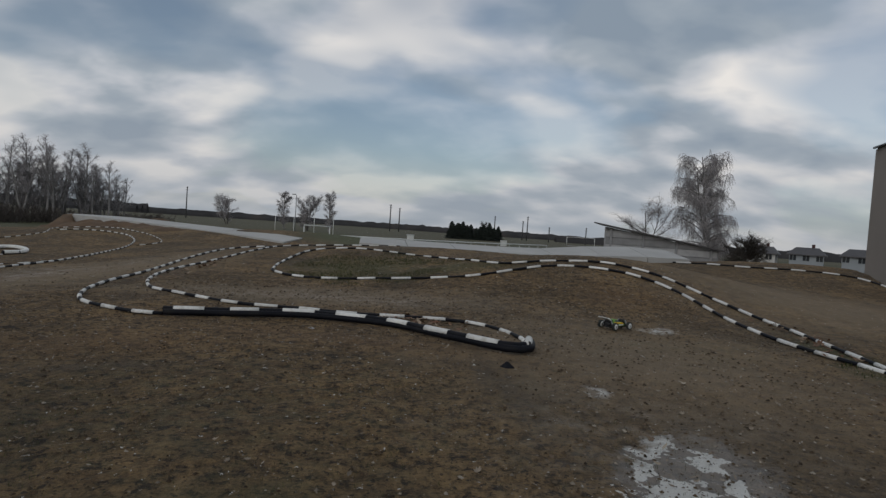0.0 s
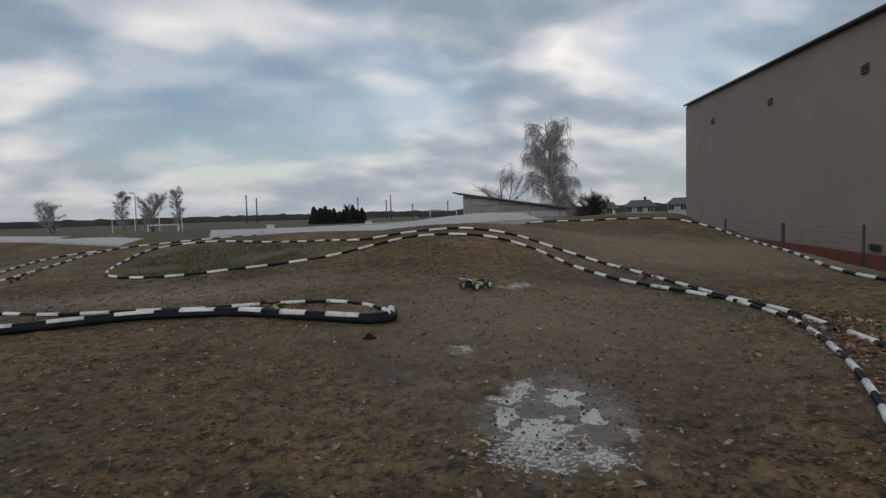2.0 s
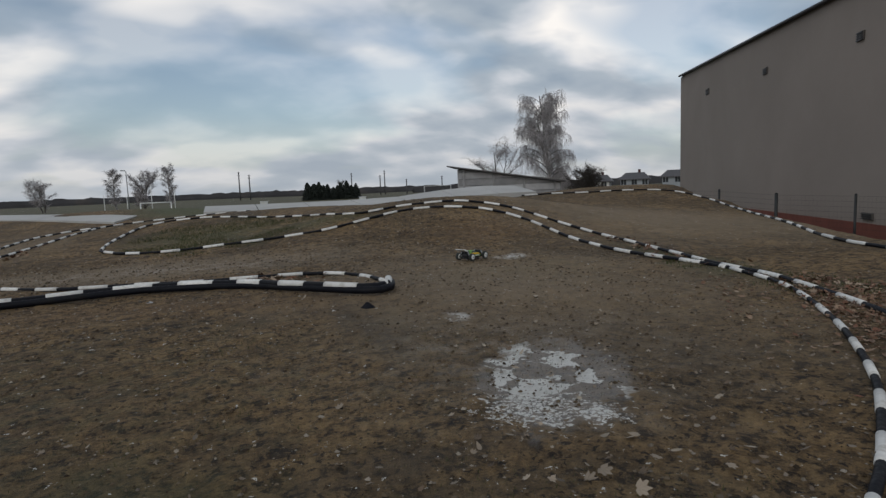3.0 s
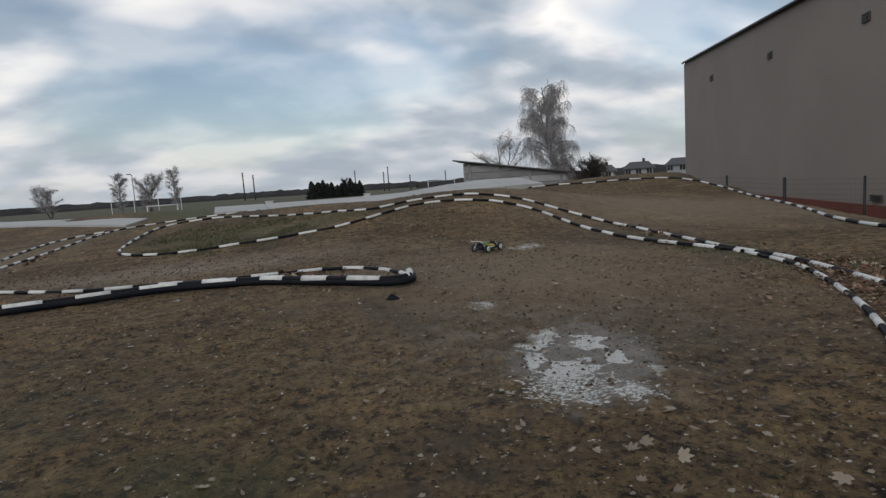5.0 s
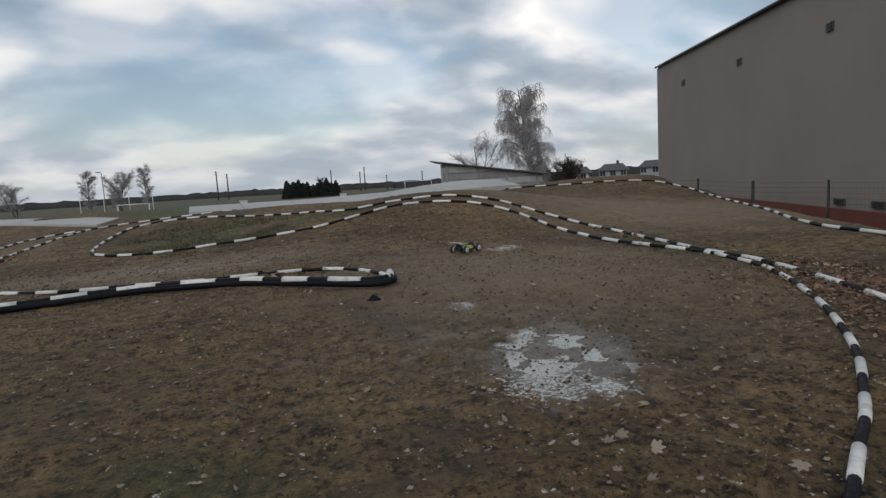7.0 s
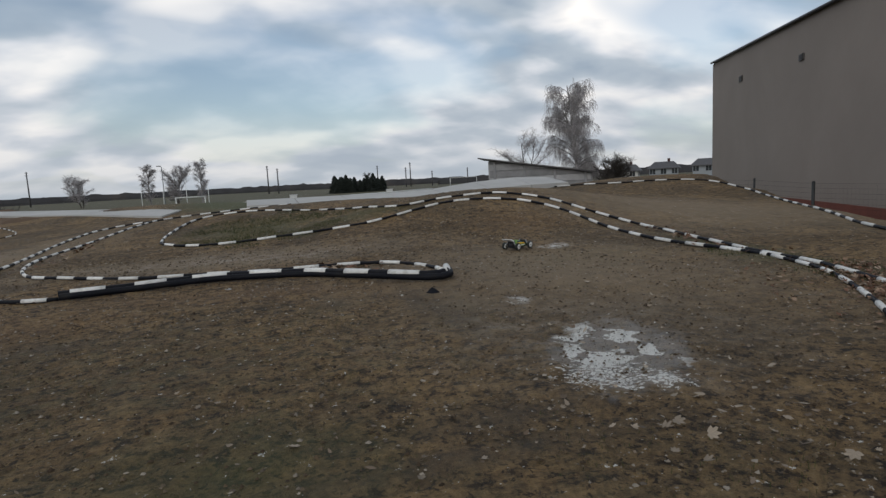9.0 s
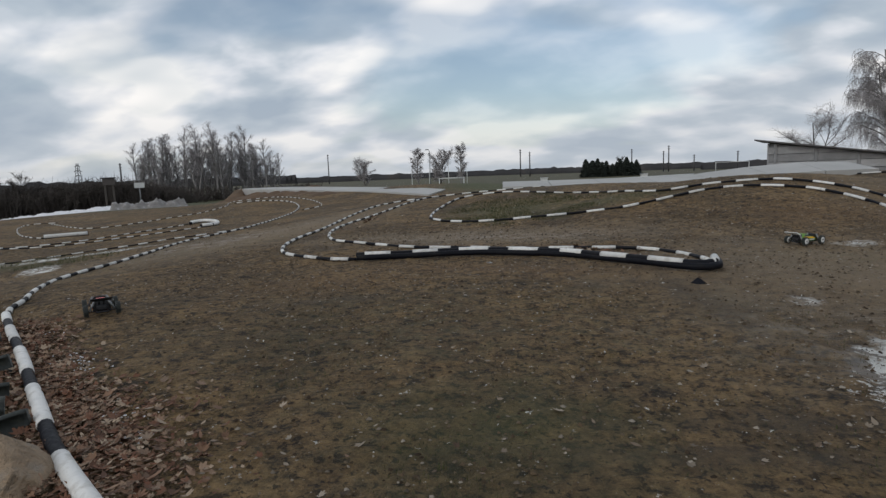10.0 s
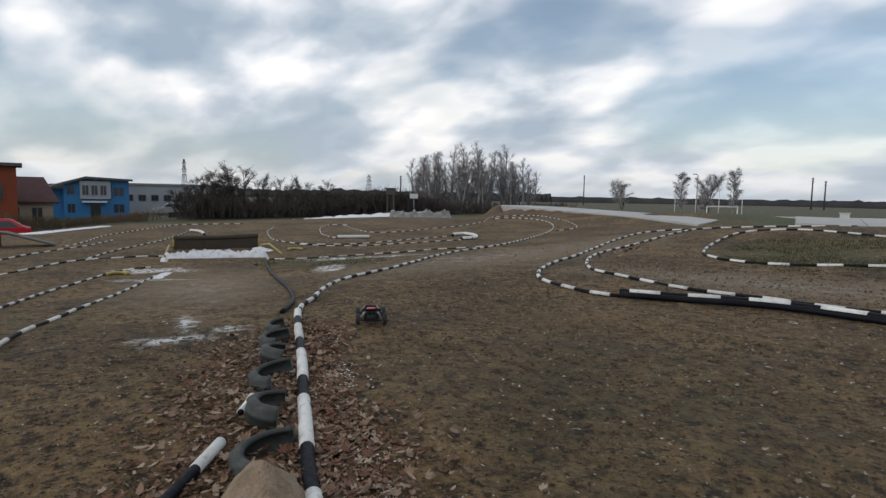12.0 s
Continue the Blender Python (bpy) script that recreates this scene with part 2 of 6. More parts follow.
    nt.links.new(vmath(nt, "ADD", vmath(nt, "MULTIPLY", plates.outputs[0], 0.17), vmath(nt, "MULTIPLY", noise_tex(nt, co, 6.5, 9, 0.8), 0.83)), ice_n.inputs[0])
    ice_zone = anyof([spot(1.22, 3.72, 0.13, 0.16, 0, 0.9, 0.5, 6), spot(-8.2, 6.85, 0.30, 0.95, 38.6, 0.35, 0.3, 3), spot(-4.72, 1.99, 0.34, 0.20, 60, 0.9, 0.9, 8), spot(-5.2, 2.4, 0.5, 0.12, 150, 0.9, 0.9, 8), spot(-4.69, 2.48, 0.2, 0.13, 60, 0.9, 0.9, 8), spot(-9.6, 4.4, 0.8, 0.25, 30, 0.7, 0.4, 3), spot(2.9, 6.6, 0.3, 0.22, 0, 0.95, 0.5, 6), spot(-11.0, 5.2, 0.9, 0.5, 40, 0.5, 0.4), spot(-9.5, 9.0, 2.0, 0.35, 55, 0.7, 0.5)])
    ice = vmath(nt, "MULTIPLY", ice_zone, vmath(nt, "MAXIMUM", ice_n.outputs[0], 0.17))
    # the frozen puddle: a grey film, whole white plates, and trodden shards with open seams
    film = spot(1.27, 2.33, 0.42, 0.70, -27, 0.3, 0.6, 5)
    def ragged(bias, scale, gain, cut, edge=0.02):
        """A patch whose outline is torn by noise."""
        r = ramp(nt, [(cut, (0, 0, 0)), (cut + edge, (1, 1, 1))])
        nt.links.new(vmath(nt, "ADD", noise_tex(nt, co, scale, 5, 0.62, 0.4), vmath(nt, "MULTIPLY", bias, gain)), r.inputs[0])
        return r.outputs[0]

    whole = anyof([spot(1.23, 2.88, 0.20, 0.46, -27, 0.6, 0.2, 6), spot(1.43, 2.57, 0.14, 0.26, -20, 0.9, 0.2, 6), spot(1.40, 2.24, 0.10, 0.20, -27, 0.9, 0.2, 6), spot(1.12, 2.20, 0.26, 0.22, 0, 0.9, 0.2, 6), spot(1.02, 2.42, 0.10, 0.2, -27, 0.9, 0.2, 6), spot(1.46, 1.96, 0.08, 0.20, -20, 0.9, 0.2, 6)])
    plates_white = vmath(nt, "MULTIPLY", ragged(whole, 11, 0.40, 0.68), film)
    seams = nt.nodes.new("ShaderNodeTexVoronoi")
    seams.feature = "DISTANCE_TO_EDGE"
    seams.inputs["Scale"].default_value = 27
    warp2 = nt.nodes.new("ShaderNodeMix")
    warp2.data_type = "VECTOR"
    warp2.inputs[0].default_value = 0.10
    nt.links.new(co, warp2.inputs[4])
    nt.links.new(wn.outputs["Color"], warp2.inputs[5])
    nt.links.new(warp2.outputs[1], seams.inputs["Vector"])
    seam_r = ramp(nt, [(0.02, (0.15, 0.15, 0.15)), (0.10, (1, 1, 1))])
    nt.links.new(seams.outputs["Distance"], seam_r.inputs[0])
    trodden = anyof([spot(0.99, 2.0, 0.34, 0.34, -20, 0.9, 0.2, 6), spot(1.2, 1.83, 0.18, 0.18, 0, 0.9, 0.2, 6)])
    shards = vmath(nt, "MULTIPLY", vmath(nt, "MULTIPLY", ragged(trodden, 17, 0.36, 0.64), seam_r.outputs[0]), ragged(trodden, 38, 0.10, 0.53, 0.03))
    col = mixc(nt, vmath(nt, "MULTIPLY", film, 0.52), col, (0.31, 0.30, 0.29))
    ice = anyof([ice, plates_white, shards])
    col = mixc(nt, vmath(nt, "MULTIPLY", ice, 0.93), col, mixc(nt, small, (0.58, 0.58, 0.55), (0.82, 0.82, 0.79)))
    nt.links.new(col, b.inputs["Base Color"])
    wet = anyof([spot(1.2, 2.6, 1.3, 1.5, 0, 0.8, 0.6, 2), spot(-1.2, 7.9, 3.4, 0.8, 0, 0.8, 0.6, 1.5), spot(-6.8, 9.3, 1.3, 4.5, -5, 0.8, 0.6, 1.5), spot(-7.4, 3.9, 3.0, 0.8, 148, 0.8, 0.6, 1.5)])
    wetn = ramp(nt, [(0.42, (0.15, 0.15, 0.15)), (0.62, (1, 1, 1))])
    nt.links.new(mid, wetn.inputs[0])
    wetf = vmath(nt, "MULTIPLY", wet, wetn.outputs[0])
    rgh = ramp(nt, [(0.0, (0.86, 0.86, 0.86)), (1.0, (0.40, 0.40, 0.40))])
    nt.links.new(vmath(nt, "MAXIMUM", wetf, ice), rgh.inputs[0])
    nt.links.new(rgh.outputs[0], b.inputs["Roughness"])
    b.inputs["Specular IOR Level"].default_value = 0.35
    h = vmath(nt, "ADD", vmath(nt, "MULTIPLY", small, 0.6), vmath(nt, "ADD", vmath(nt, "MULTIPLY", mid, 1.2), vmath(nt, "MULTIPLY", grit, 0.18)))
    bn = nt.nodes.new("ShaderNodeBump")
    bn.inputs["Strength"].default_value = 0.9
    bn.inputs["Distance"].default_value = 0.045
    nt.links.new(h, bn.inputs["Height"])
    nt.links.new(bn.outputs[0], b.inputs["Normal"])
    return m


M_EARTH = ground_material()
M_PIPE = material("black_pipe", (0.006, 0.007, 0.011), 0.55, vary=0.4, scale=5, fine=40, spec=0.14, second=(0.017, 0.016, 0.015))
M_WHITE = material("white_paint_on_pipe", (0.66, 0.66, 0.64), 0.5, vary=0.2, scale=14, fine=60, second=(0.34, 0.32, 0.28), rand=0.25)
M_TYRE = material("tyre_rubber", (0.034, 0.040, 0.038), 0.6, vary=0.4, scale=9, fine=70, second=(0.085, 0.09, 0.075), spec=0.35)
M_ROCK = material("sandstone", (0.29, 0.215, 0.145), 0.9, vary=0.55, scale=13, fine=60, bump=1.0, second=(0.24, 0.22, 0.19))
M_CONC = material("pale_concrete", (0.40, 0.40, 0.39), 0.85, vary=0.14, scale=0.8, fine=30, bump=0.2)
M_SNOW = material("old_snow", (0.74, 0.75, 0.78), 0.7, vary=0.12, scale=11, fine=45, bump=0.8, second=(0.30, 0.27, 0.24))
M_PLASTER = material("plaster_wall", (0.262, 0.225, 0.20), 0.9, vary=0.10, scale=0.28, fine=14, bump=0.08)
M_PLINTH = material("red_plinth", (0.17, 0.052, 0.036), 0.8, vary=0.2, scale=1.2, fine=20)
M_DARKTRIM = material("dark_metal_trim", (0.045, 0.043, 0.046), 0.5, metal=0.3, vary=0.15, bump=0.05)
M_VENT = material("dark_vent", (0.085, 0.075, 0.07), 0.7, vary=0.2)
M_ROOFD = material("dark_roof_sheet", (0.075, 0.072, 0.075), 0.6, vary=0.2, scale=2)
M_PLANK = material("weathered_pale_board", (0.31, 0.315, 0.325), 0.75, vary=0.3, scale=1.5, fine=25, rand=0.55)
M_POST = material("dark_fence_steel", (0.03, 0.032, 0.033), 0.55, metal=0.4, vary=0.2, bump=0.05)
M_GALV = material("galvanised_steel", (0.22, 0.23, 0.235), 0.5, metal=0.5, vary=0.15, bump=0.05)
M_WPOST = material("white_painted_steel", (0.62, 0.63, 0.62), 0.5, vary=0.1, bump=0.05)
M_BARK = material("grey_bark", (0.085, 0.075, 0.068), 0.9, vary=0.3, scale=4, fine=20, bump=0.3)
M_BIRCH = material("birch_bark", (0.25, 0.24, 0.235), 0.8, vary=0.45, scale=2.5, fine=12, bump=0.2, second=(0.10, 0.09, 0.085))
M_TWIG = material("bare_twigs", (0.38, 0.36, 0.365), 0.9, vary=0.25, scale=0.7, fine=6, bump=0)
M_TWIGD = material("dark_twigs", (0.064, 0.055, 0.049), 0.9, vary=0.3, scale=0.5, fine=6, bump=0)
M_FIR = material("fir_needles", (0.014, 0.020, 0.015), 0.9, vary=0.35, scale=1.0, fine=9, bump=0)
M_FARWOOD = material("far_bare_wood", (0.046, 0.046, 0.049), 0.95, vary=0.4, scale=0.08, fine=0.9, bump=0, second=(0.07, 0.06, 0.055))
# pale blue-grey: the haze of distance is painted into the hills' colour
M_HILL = material("haze_tinted_far_hill", (0.10, 0.108, 0.12), 0.95, vary=0.1, scale=0.01, fine=0.1, bump=0)
M_BLUE = material("blue_facade", (0.03, 0.16, 0.36), 0.6, vary=0.08, scale=0.6, fine=12, bump=0.04)
M_GREYCLAD = material("grey_cladding", (0.29, 0.315, 0.34), 0.55, vary=0.08, scale=0.5, fine=10, bump=0.04)
M_CREAM = material("cream_render", (0.33, 0.29, 0.225), 0.9, vary=0.1, scale=0.6, fine=12)
M_TILE = material("brown_roof_tiles", (0.065, 0.028, 0.027), 0.8, vary=0.25, scale=2, fine=25)
M_ORANGE = material("orange_render", (0.19, 0.045, 0.02), 0.85, vary=0.12, scale=0.8, fine=12)
M_WHITEW = material("white_render", (0.55, 0.54, 0.52), 0.9, vary=0.08, scale=0.8, fine=12)
M_GLASS = material("dark_window_glass", (0.03, 0.036, 0.042), 0.12, vary=0.2, bump=0, spec=0.6)
M_BUGRED = material("red_body_paint", (0.58, 0.022, 0.016), 0.28, vary=0.08, scale=20, fine=120, bump=0.02, spec=0.5)
M_YELLOW = material("yellow_body_paint", (0.72, 0.42, 0.02), 0.35, vary=0.08, scale=20, fine=120, bump=0.02)
M_BUGORANGE = material("orange_body_paint", (0.55, 0.15, 0.03), 0.35, vary=0.1, scale=20, fine=120, bump=0.02)
M_BUGGREEN = material("green_body_paint", (0.12, 0.25, 0.04), 0.35, vary=0.1, scale=20, fine=120, bump=0.02)
M_PLASW = material("white_plastic", (0.70, 0.71, 0.70), 0.4, vary=0.06, scale=20, bump=0.02)
M_PLASK = material("black_plastic", (0.016, 0.017, 0.020), 0.45, vary=0.2, scale=20, bump=0.05)
M_CARRED = material("red_car_paint", (0.42, 0.012, 0.018), 0.2, vary=0.06, scale=3, bump=0, spec=0.6)
M_SILVER = material("silver_car_paint", (0.45, 0.46, 0.48), 0.25, metal=0.4, vary=0.05, scale=3, bump=0)
M_NET = material("dark_net", (0.062, 0.05, 0.037), 0.85, vary=0.3, scale=4, fine=50)
M_YPOST = material("yellow_hose", (0.34, 0.28, 0.075), 0.5, vary=0.15, scale=5)
M_STEEL = material("dull_dark_steel", (0.09, 0.09, 0.095), 0.6, metal=0.3, vary=0.15, bump=0.05)
M_LEAF = island_material("fallen_leaves", [(0.07, 0.035, 0.021), (0.19, 0.088, 0.052), (0.13, 0.072, 0.044), (0.25, 0.148, 0.092), (0.42, 0.33, 0.24), (0.09, 0.046, 0.030), (0.32, 0.22, 0.15), (0.17, 0.073, 0.044)], 0.7, 0.25)
M_CRUMB = island_material("dry_leaf_crumbs", [(0.09, 0.06, 0.042), (0.32, 0.27, 0.21), (0.14, 0.10, 0.07), (0.40, 0.35, 0.28), (0.05, 0.036, 0.026), (0.22, 0.17, 0.125)], 0.75, 0.2)
M_LEAFP = material("pale_maple_leaf", (0.25, 0.205, 0.155), 0.75, vary=0.2, scale=30, fine=150, bump=0.1, rand=0.7)
M_SOIL = material("bare_soil", (0.105, 0.066, 0.038), 0.95, vary=0.4, scale=1.3, fine=9, bump=0.6)
M_SHRUB = material("brown_shrub_twigs", (0.14, 0.098, 0.062), 0.9, vary=0.3, scale=0.7, fine=6, bump=0, second=(0.20, 0.16, 0.07))
M_STONE = island_material("small_stones", [(0.028, 0.019, 0.012), (0.07, 0.05, 0.03), (0.12, 0.085, 0.052), (0.045, 0.03, 0.019), (0.09, 0.065, 0.04), (0.16, 0.125, 0.085), (0.06, 0.042, 0.026), (0.34, 0.30, 0.245), (0.035, 0.024, 0.016)], 0.85)
M_GRASS = island_material("short_grass", [(0.028, 0.038, 0.012), (0.055, 0.07, 0.022), (0.085, 0.095, 0.036), (0.10, 0.085, 0.045)], 0.8)


# ---- building blocks ----
def smooth(a, b, v):
    t = min(1.0, max(0.0, (v - a) / (b - a)))
    return t * t * (3 - 2 * t)


MOUNDS = [(3.9, 11.4, 3.6, 2.6, 0.66), (12.5, 17.8, 6.5, 4.0, 0.74), (0.5, 16.0, 5.5, 3.4, 0.5), (-9.5, 26.0, 9.0, 5.5, 0.74), (0.6, 4.9, 1.6, 0.9, 0.06)]


def terrain(x, y):
    """Height of the ground: the jump mound, the banks of the track, and the lower land outside."""
    z = -0.42 * smooth(3, 12, -x) * smooth(1, 7, y + 0.4 * max(0.0, -x))
    for cx, cy, sx, sy, h in MOUNDS:
        z += h * math.exp(-((x - cx) / sx) ** 2 - ((y - cy) / sy) ** 2)
    edge = max(smooth(30, 48, y - 0.2 * abs(x)), smooth(12.8, 14.9, x + 0.62 * max(0.0, 13.6 - y) - 0.5 * max(0.0, y - 15)), smooth(24, 44, -x), smooth(4, 20, -y), smooth(20, 36, -x - 0.9 * max(0.0, y - 8)))
    low = 1.2 + 0.95 * smooth(24, 42, -x) * (1 - smooth(25, 60, y)) + 0.3 * smooth(10, 14, x) * (1 - smooth(30, 50, y))
    return z * (1 - edge) - low * edge


def smooth_shade(me):
    me.polygons.foreach_set("use_smooth", [True] * len(me.polygons))


def part(name, bm, mat, parent=None, label="", flat=False):
    me = bpy.data.meshes.new(name)
    bm.normal_update()
    bm.to_mesh(me)
    bm.free()
    me.materials.append(mat)
    if not flat:
        smooth_shade(me)
    ob = new(name, me)
    ob.parent = parent
    return tagged(ob, label)


def raw(name, verts, faces, mat, parent=None, label="", flat=True):
    me = bpy.data.meshes.new(name)
    me.from_pydata(verts, [], faces)
    me.materials.append(mat)
    if not flat:
        smooth_shade(me)
    me.update()
    ob = new(name, me)
    ob.parent = parent
    return tagged(ob, label)


def thing(name, label, category, m=None, group="", kind=""):
    ob = new(name)
    ob.empty_display_size = 0.1
    if m is not None:
        ob.matrix_basis = m
    return tagged(ob, label, category, group, kind)


def box(bm, x0, y0, z0, x1, y1, z1, bevel=0.0):
    r = bmesh.ops.create_cube(bm, size=1)
    bmesh.ops.scale(bm, vec=(x1 - x0, y1 - y0, z1 - z0), verts=r["verts"])
    bmesh.ops.translate(bm, vec=((x0 + x1) / 2, (y0 + y1) / 2, (z0 + z1) / 2), verts=r["verts"])
    if bevel:
        es = list({e for v in r["verts"] for e in v.link_edges})
        bmesh.ops.bevel(bm, geom=es, offset=bevel, segments=2, affect="EDGES", profile=0.6)
    return bm


def boxm(*a, bevel=0.0):
    return box(bmesh.new(), *a, bevel=bevel)


def tube(bm, pts, radii, sides=8, caps=True, arc=None):
    """A tube through points; radii one for all or one each."""
    pts = [Vector(p) for p in pts]
    if isinstance(radii, (int, float)):
        radii = [radii] * len(pts)
    rings = []
    for i, p in enumerate(pts):
        d = (pts[min(i + 1, len(pts) - 1)] - pts[max(i - 1, 0)]).normalized()
        ref = Vector((0, 0, 1)) if abs(d.z) < 0.95 else Vector((1, 0, 0))
        a = d.cross(ref).normalized()
        b = a.cross(d)
        if arc:
            ws = [radians(arc[0] + (arc[1] - arc[0]) * k / (sides - 1)) for k in range(sides)]
        else:
            ws = [2 * math.pi * k / sides for k in range(sides)]
        rings.append([bm.verts.new(p + (a * math.cos(w) + b * math.sin(w)) * radii[i]) for w in ws])
    for r0, r1 in zip(rings, rings[1:]):
        for k in range(sides):
            bm.faces.new((r0[k], r0[(k + 1) % sides], r1[(k + 1) % sides], r1[k]))
    if caps:
        bm.faces.new(rings[0][::-1])
        bm.faces.new(rings[-1])
    return bm


def catmull(pts, step):
    """Even points along a smooth line through pts."""
    P = [np.array(p, float) for p in pts]
    P = [2 * P[0] - P[1]] + P + [2 * P[-1] - P[-2]]
    dense = []
    for i in range(1, len(P) - 2):
        for u in np.linspace(0, 1, 24, endpoint=False):
            a, b, c, d = P[i - 1 : i + 3]
            dense.append(0.5 * (2 * b + (c - a) * u + (2 * a - 5 * b + 4 * c - d) * u**2 + (3 * b - a - 3 * c + d) * u**3))
    dense.append(P[-2])
    dense = np.array(dense)
    s = np.r_[0, np.cumsum(np.linalg.norm(np.diff(dense, axis=0), axis=1))]
    n = max(2, int(s[-1] / step))
    at = np.linspace(0, s[-1], n + 1)
    return np.stack([np.interp(at, s, dense[:, k]) for k in range(dense.shape[1])], 1), at


# ---- the ground ----
def axis(lo, hi, fine_lo, fine_hi, fine, grow):
    out = list(np.arange(fine_lo, fine_hi, fine))
    step, v = fine, fine_lo
    while v > lo:
        step *= grow
        v -= step
        out.insert(0, v)
    step, v = fine, out[-1]
    while v < hi:
        step *= grow
        v += step
        out.append(v)
    return out


def build_ground():
    xs, ys = axis(-2600, 2600, -9, 8, 0.07, 1.07), axis(-900, 3200, -0.6, 11, 0.07, 1.05)
    verts = []
    for y in ys:
        for x in xs:
            d = math.hypot(x, y)
            z = terrain(x, y)
            if d < 30:
                k = 1 - smooth(14, 30, d)
                z += k * (0.020 * noise.noise((x * 1.3, y * 1.3, 0)) + 0.014 * noise.noise((x * 4.5, y * 4.5, 3)) + 0.010 * noise.noise((x * 11, y * 11, 7)))
                if d < 13:
                    z += 0.008 * (1 - smooth(8, 13, d)) * noise.noise((x * 26, y * 26, 5))
            elif d > 60:
                z += 0.5 * noise.noise((x * 0.012, y * 0.012, 1)) * smooth(60, 140, d)
            if d > 500:
                z += smooth(500, 2200, d) * (4 + 5 * noise.noise((x * 0.0012, y * 0.0012, 2)))
            verts.append((x, y, z))
    w = len(xs)
    faces = [(j * w + i, j * w + i + 1, (j + 1) * w + i + 1, (j + 1) * w + i) for j in range(len(ys) - 1) for i in range(w - 1)]
    g = raw("ground", verts, faces, M_EARTH, flat=False)
    return tagged(g, "bare damp brown earth of a model car track, meadow beyond", "ground", kind="structure")


build_ground()

# ---- the edging pipes of the track ----
EDGING = "pipes edging the track"


def edging(name, pts, label, radius=0.024, bands=True, white=0.27, dark=0.25, start=0.1, lift=0.0, under=False, step=0.13, wander=0.012, fat=1.0):
    """A plastic pipe laid along the ground, with painted white bands."""
    line, at = catmull(pts, step)
    P = []
    for (x, y), s in zip(line, at):
        wv = noise.noise((s * 0.6, pts[0][0], 4)) * wander
        P.append(Vector((x + wv, y + wv, terrain(x, y) + radius * 0.82 + lift + 0.008 * noise.noise((s * 1.1, pts[0][1], 8)))))
    ob = thing(name, label, "pipe", group=EDGING)
    part("pipe_body", tube(bmesh.new(), P, radius, 10), M_PIPE, ob)
    if under:
        Q = [p + Vector((0.02, -0.035, -radius * 0.9)) for p in P]
        part("lower_pipe", tube(bmesh.new(), Q, radius * 1.12, 10), M_PIPE, ob, "plain black pipe beneath")
    if bands:
        rng = random.Random(int(abs(pts[0][0]) * 100))
        s = start
        while s < at[-1] - 0.1:
            e = min(at[-1] - 0.02, s + white * rng.uniform(0.86, 1.12))
            ss = np.arange(s, e + 0.05, 0.09)
            ss[-1] = e
            Q = [Vector([float(np.interp(v, at, [p[k] for p in P])) for k in range(3)]) for v in ss]
            part("white_band", tube(bmesh.new(), Q, radius + 0.0028 * fat, 14, arc=(-32, 205)), M_WHITE, ob, "worn white painted band")
            s = e + dark * rng.uniform(0.86, 1.15)
    return ob


PIPE_LABEL = "black plastic edging pipe with white painted bands on earth"
edging("edging_pipe", [(-2.74, 5.80), (-2.45, 5.88), (-2.05, 5.96), (-1.6, 6.05), (-1.15, 6.08), (-0.62, 5.92), (-0.21, 5.62), (0.11, 5.18), (0.45, 4.84), (0.72, 4.66), (0.9, 4.72), (0.97, 5.0)], "thick black edging pipe with white bands at the hairpin", 0.030, under=True, lift=0.045, white=0.34, dark=0.27, fat=1.5)
edging("edging_pipe", [(0.97, 5.04), (0.95, 5.5), (0.77, 6.05), (0.4, 6.4), (-0.1, 6.5), (-0.75, 6.52), (-1.39, 6.68), (-2.0, 6.74), (-2.5, 6.92), (-2.9, 7.18), (-3.35, 7.5), (-3.75, 7.82), (-4.08, 8.35), (-4.38, 9.1), (-4.6, 10.0), (-4.7, 11.0), (-4.63, 12.15), (-4.48, 13.7), (-4.3, 15.2), (-4.1, 16.4), (-3.4, 17.0), (-2.4, 17.1), (-1.4, 17.1), (-0.6, 17.1)], PIPE_LABEL, 0.021)
edging("edging_pipe", [(-2.74, 5.80), (-3.04, 5.85), (-3.47, 6.06), (-3.86, 6.35), (-4.22, 6.92), (-4.54, 7.75), (-4.74, 8.58), (-4.87, 9.6), (-5.0, 10.5), (-5.3, 12.5), (-5.45, 14.4), (-5.4, 15.9), (-5.0, 16.8), (-4.45, 16.9)], PIPE_LABEL, 0.022)
edging("edging_pipe", [(-2.92, 11.0), (-2.76, 10.7), (-2.43, 10.3), (-2.02, 10.02), (-1.49, 9.95), (-0.78, 10.02), (-0.3, 9.95), (0.68, 9.98), (1.32, 10.13), (2.25, 10.43), (2.9, 10.35), (3.32, 10.22), (3.79, 9.92), (4.15, 9.42), (4.34, 8.89), (4.38, 8.11), (4.34, 7.22), (4.32, 6.21), (4.37, 5.21), (4.38, 4.5)], "long black edging pipe with white bands over the jump mound", 0.023, start=0.3, white=0.32, dark=0.31)
edging("edging_pipe", [(4.40, 4.55), (4.17, 3.76), (3.84, 3.18), (3.38, 2.57), (2.88, 2.02), (2.47, 1.63), (2.05, 1.31), (1.80, 1.13), (1.57, 0.99), (1.35, 0.85), (1.15, 0.72), (0.94, 0.56)], "slim black edging pipe with white bands curving past the leaves", 0.0185, start=0.1, white=0.24, dark=0.235)
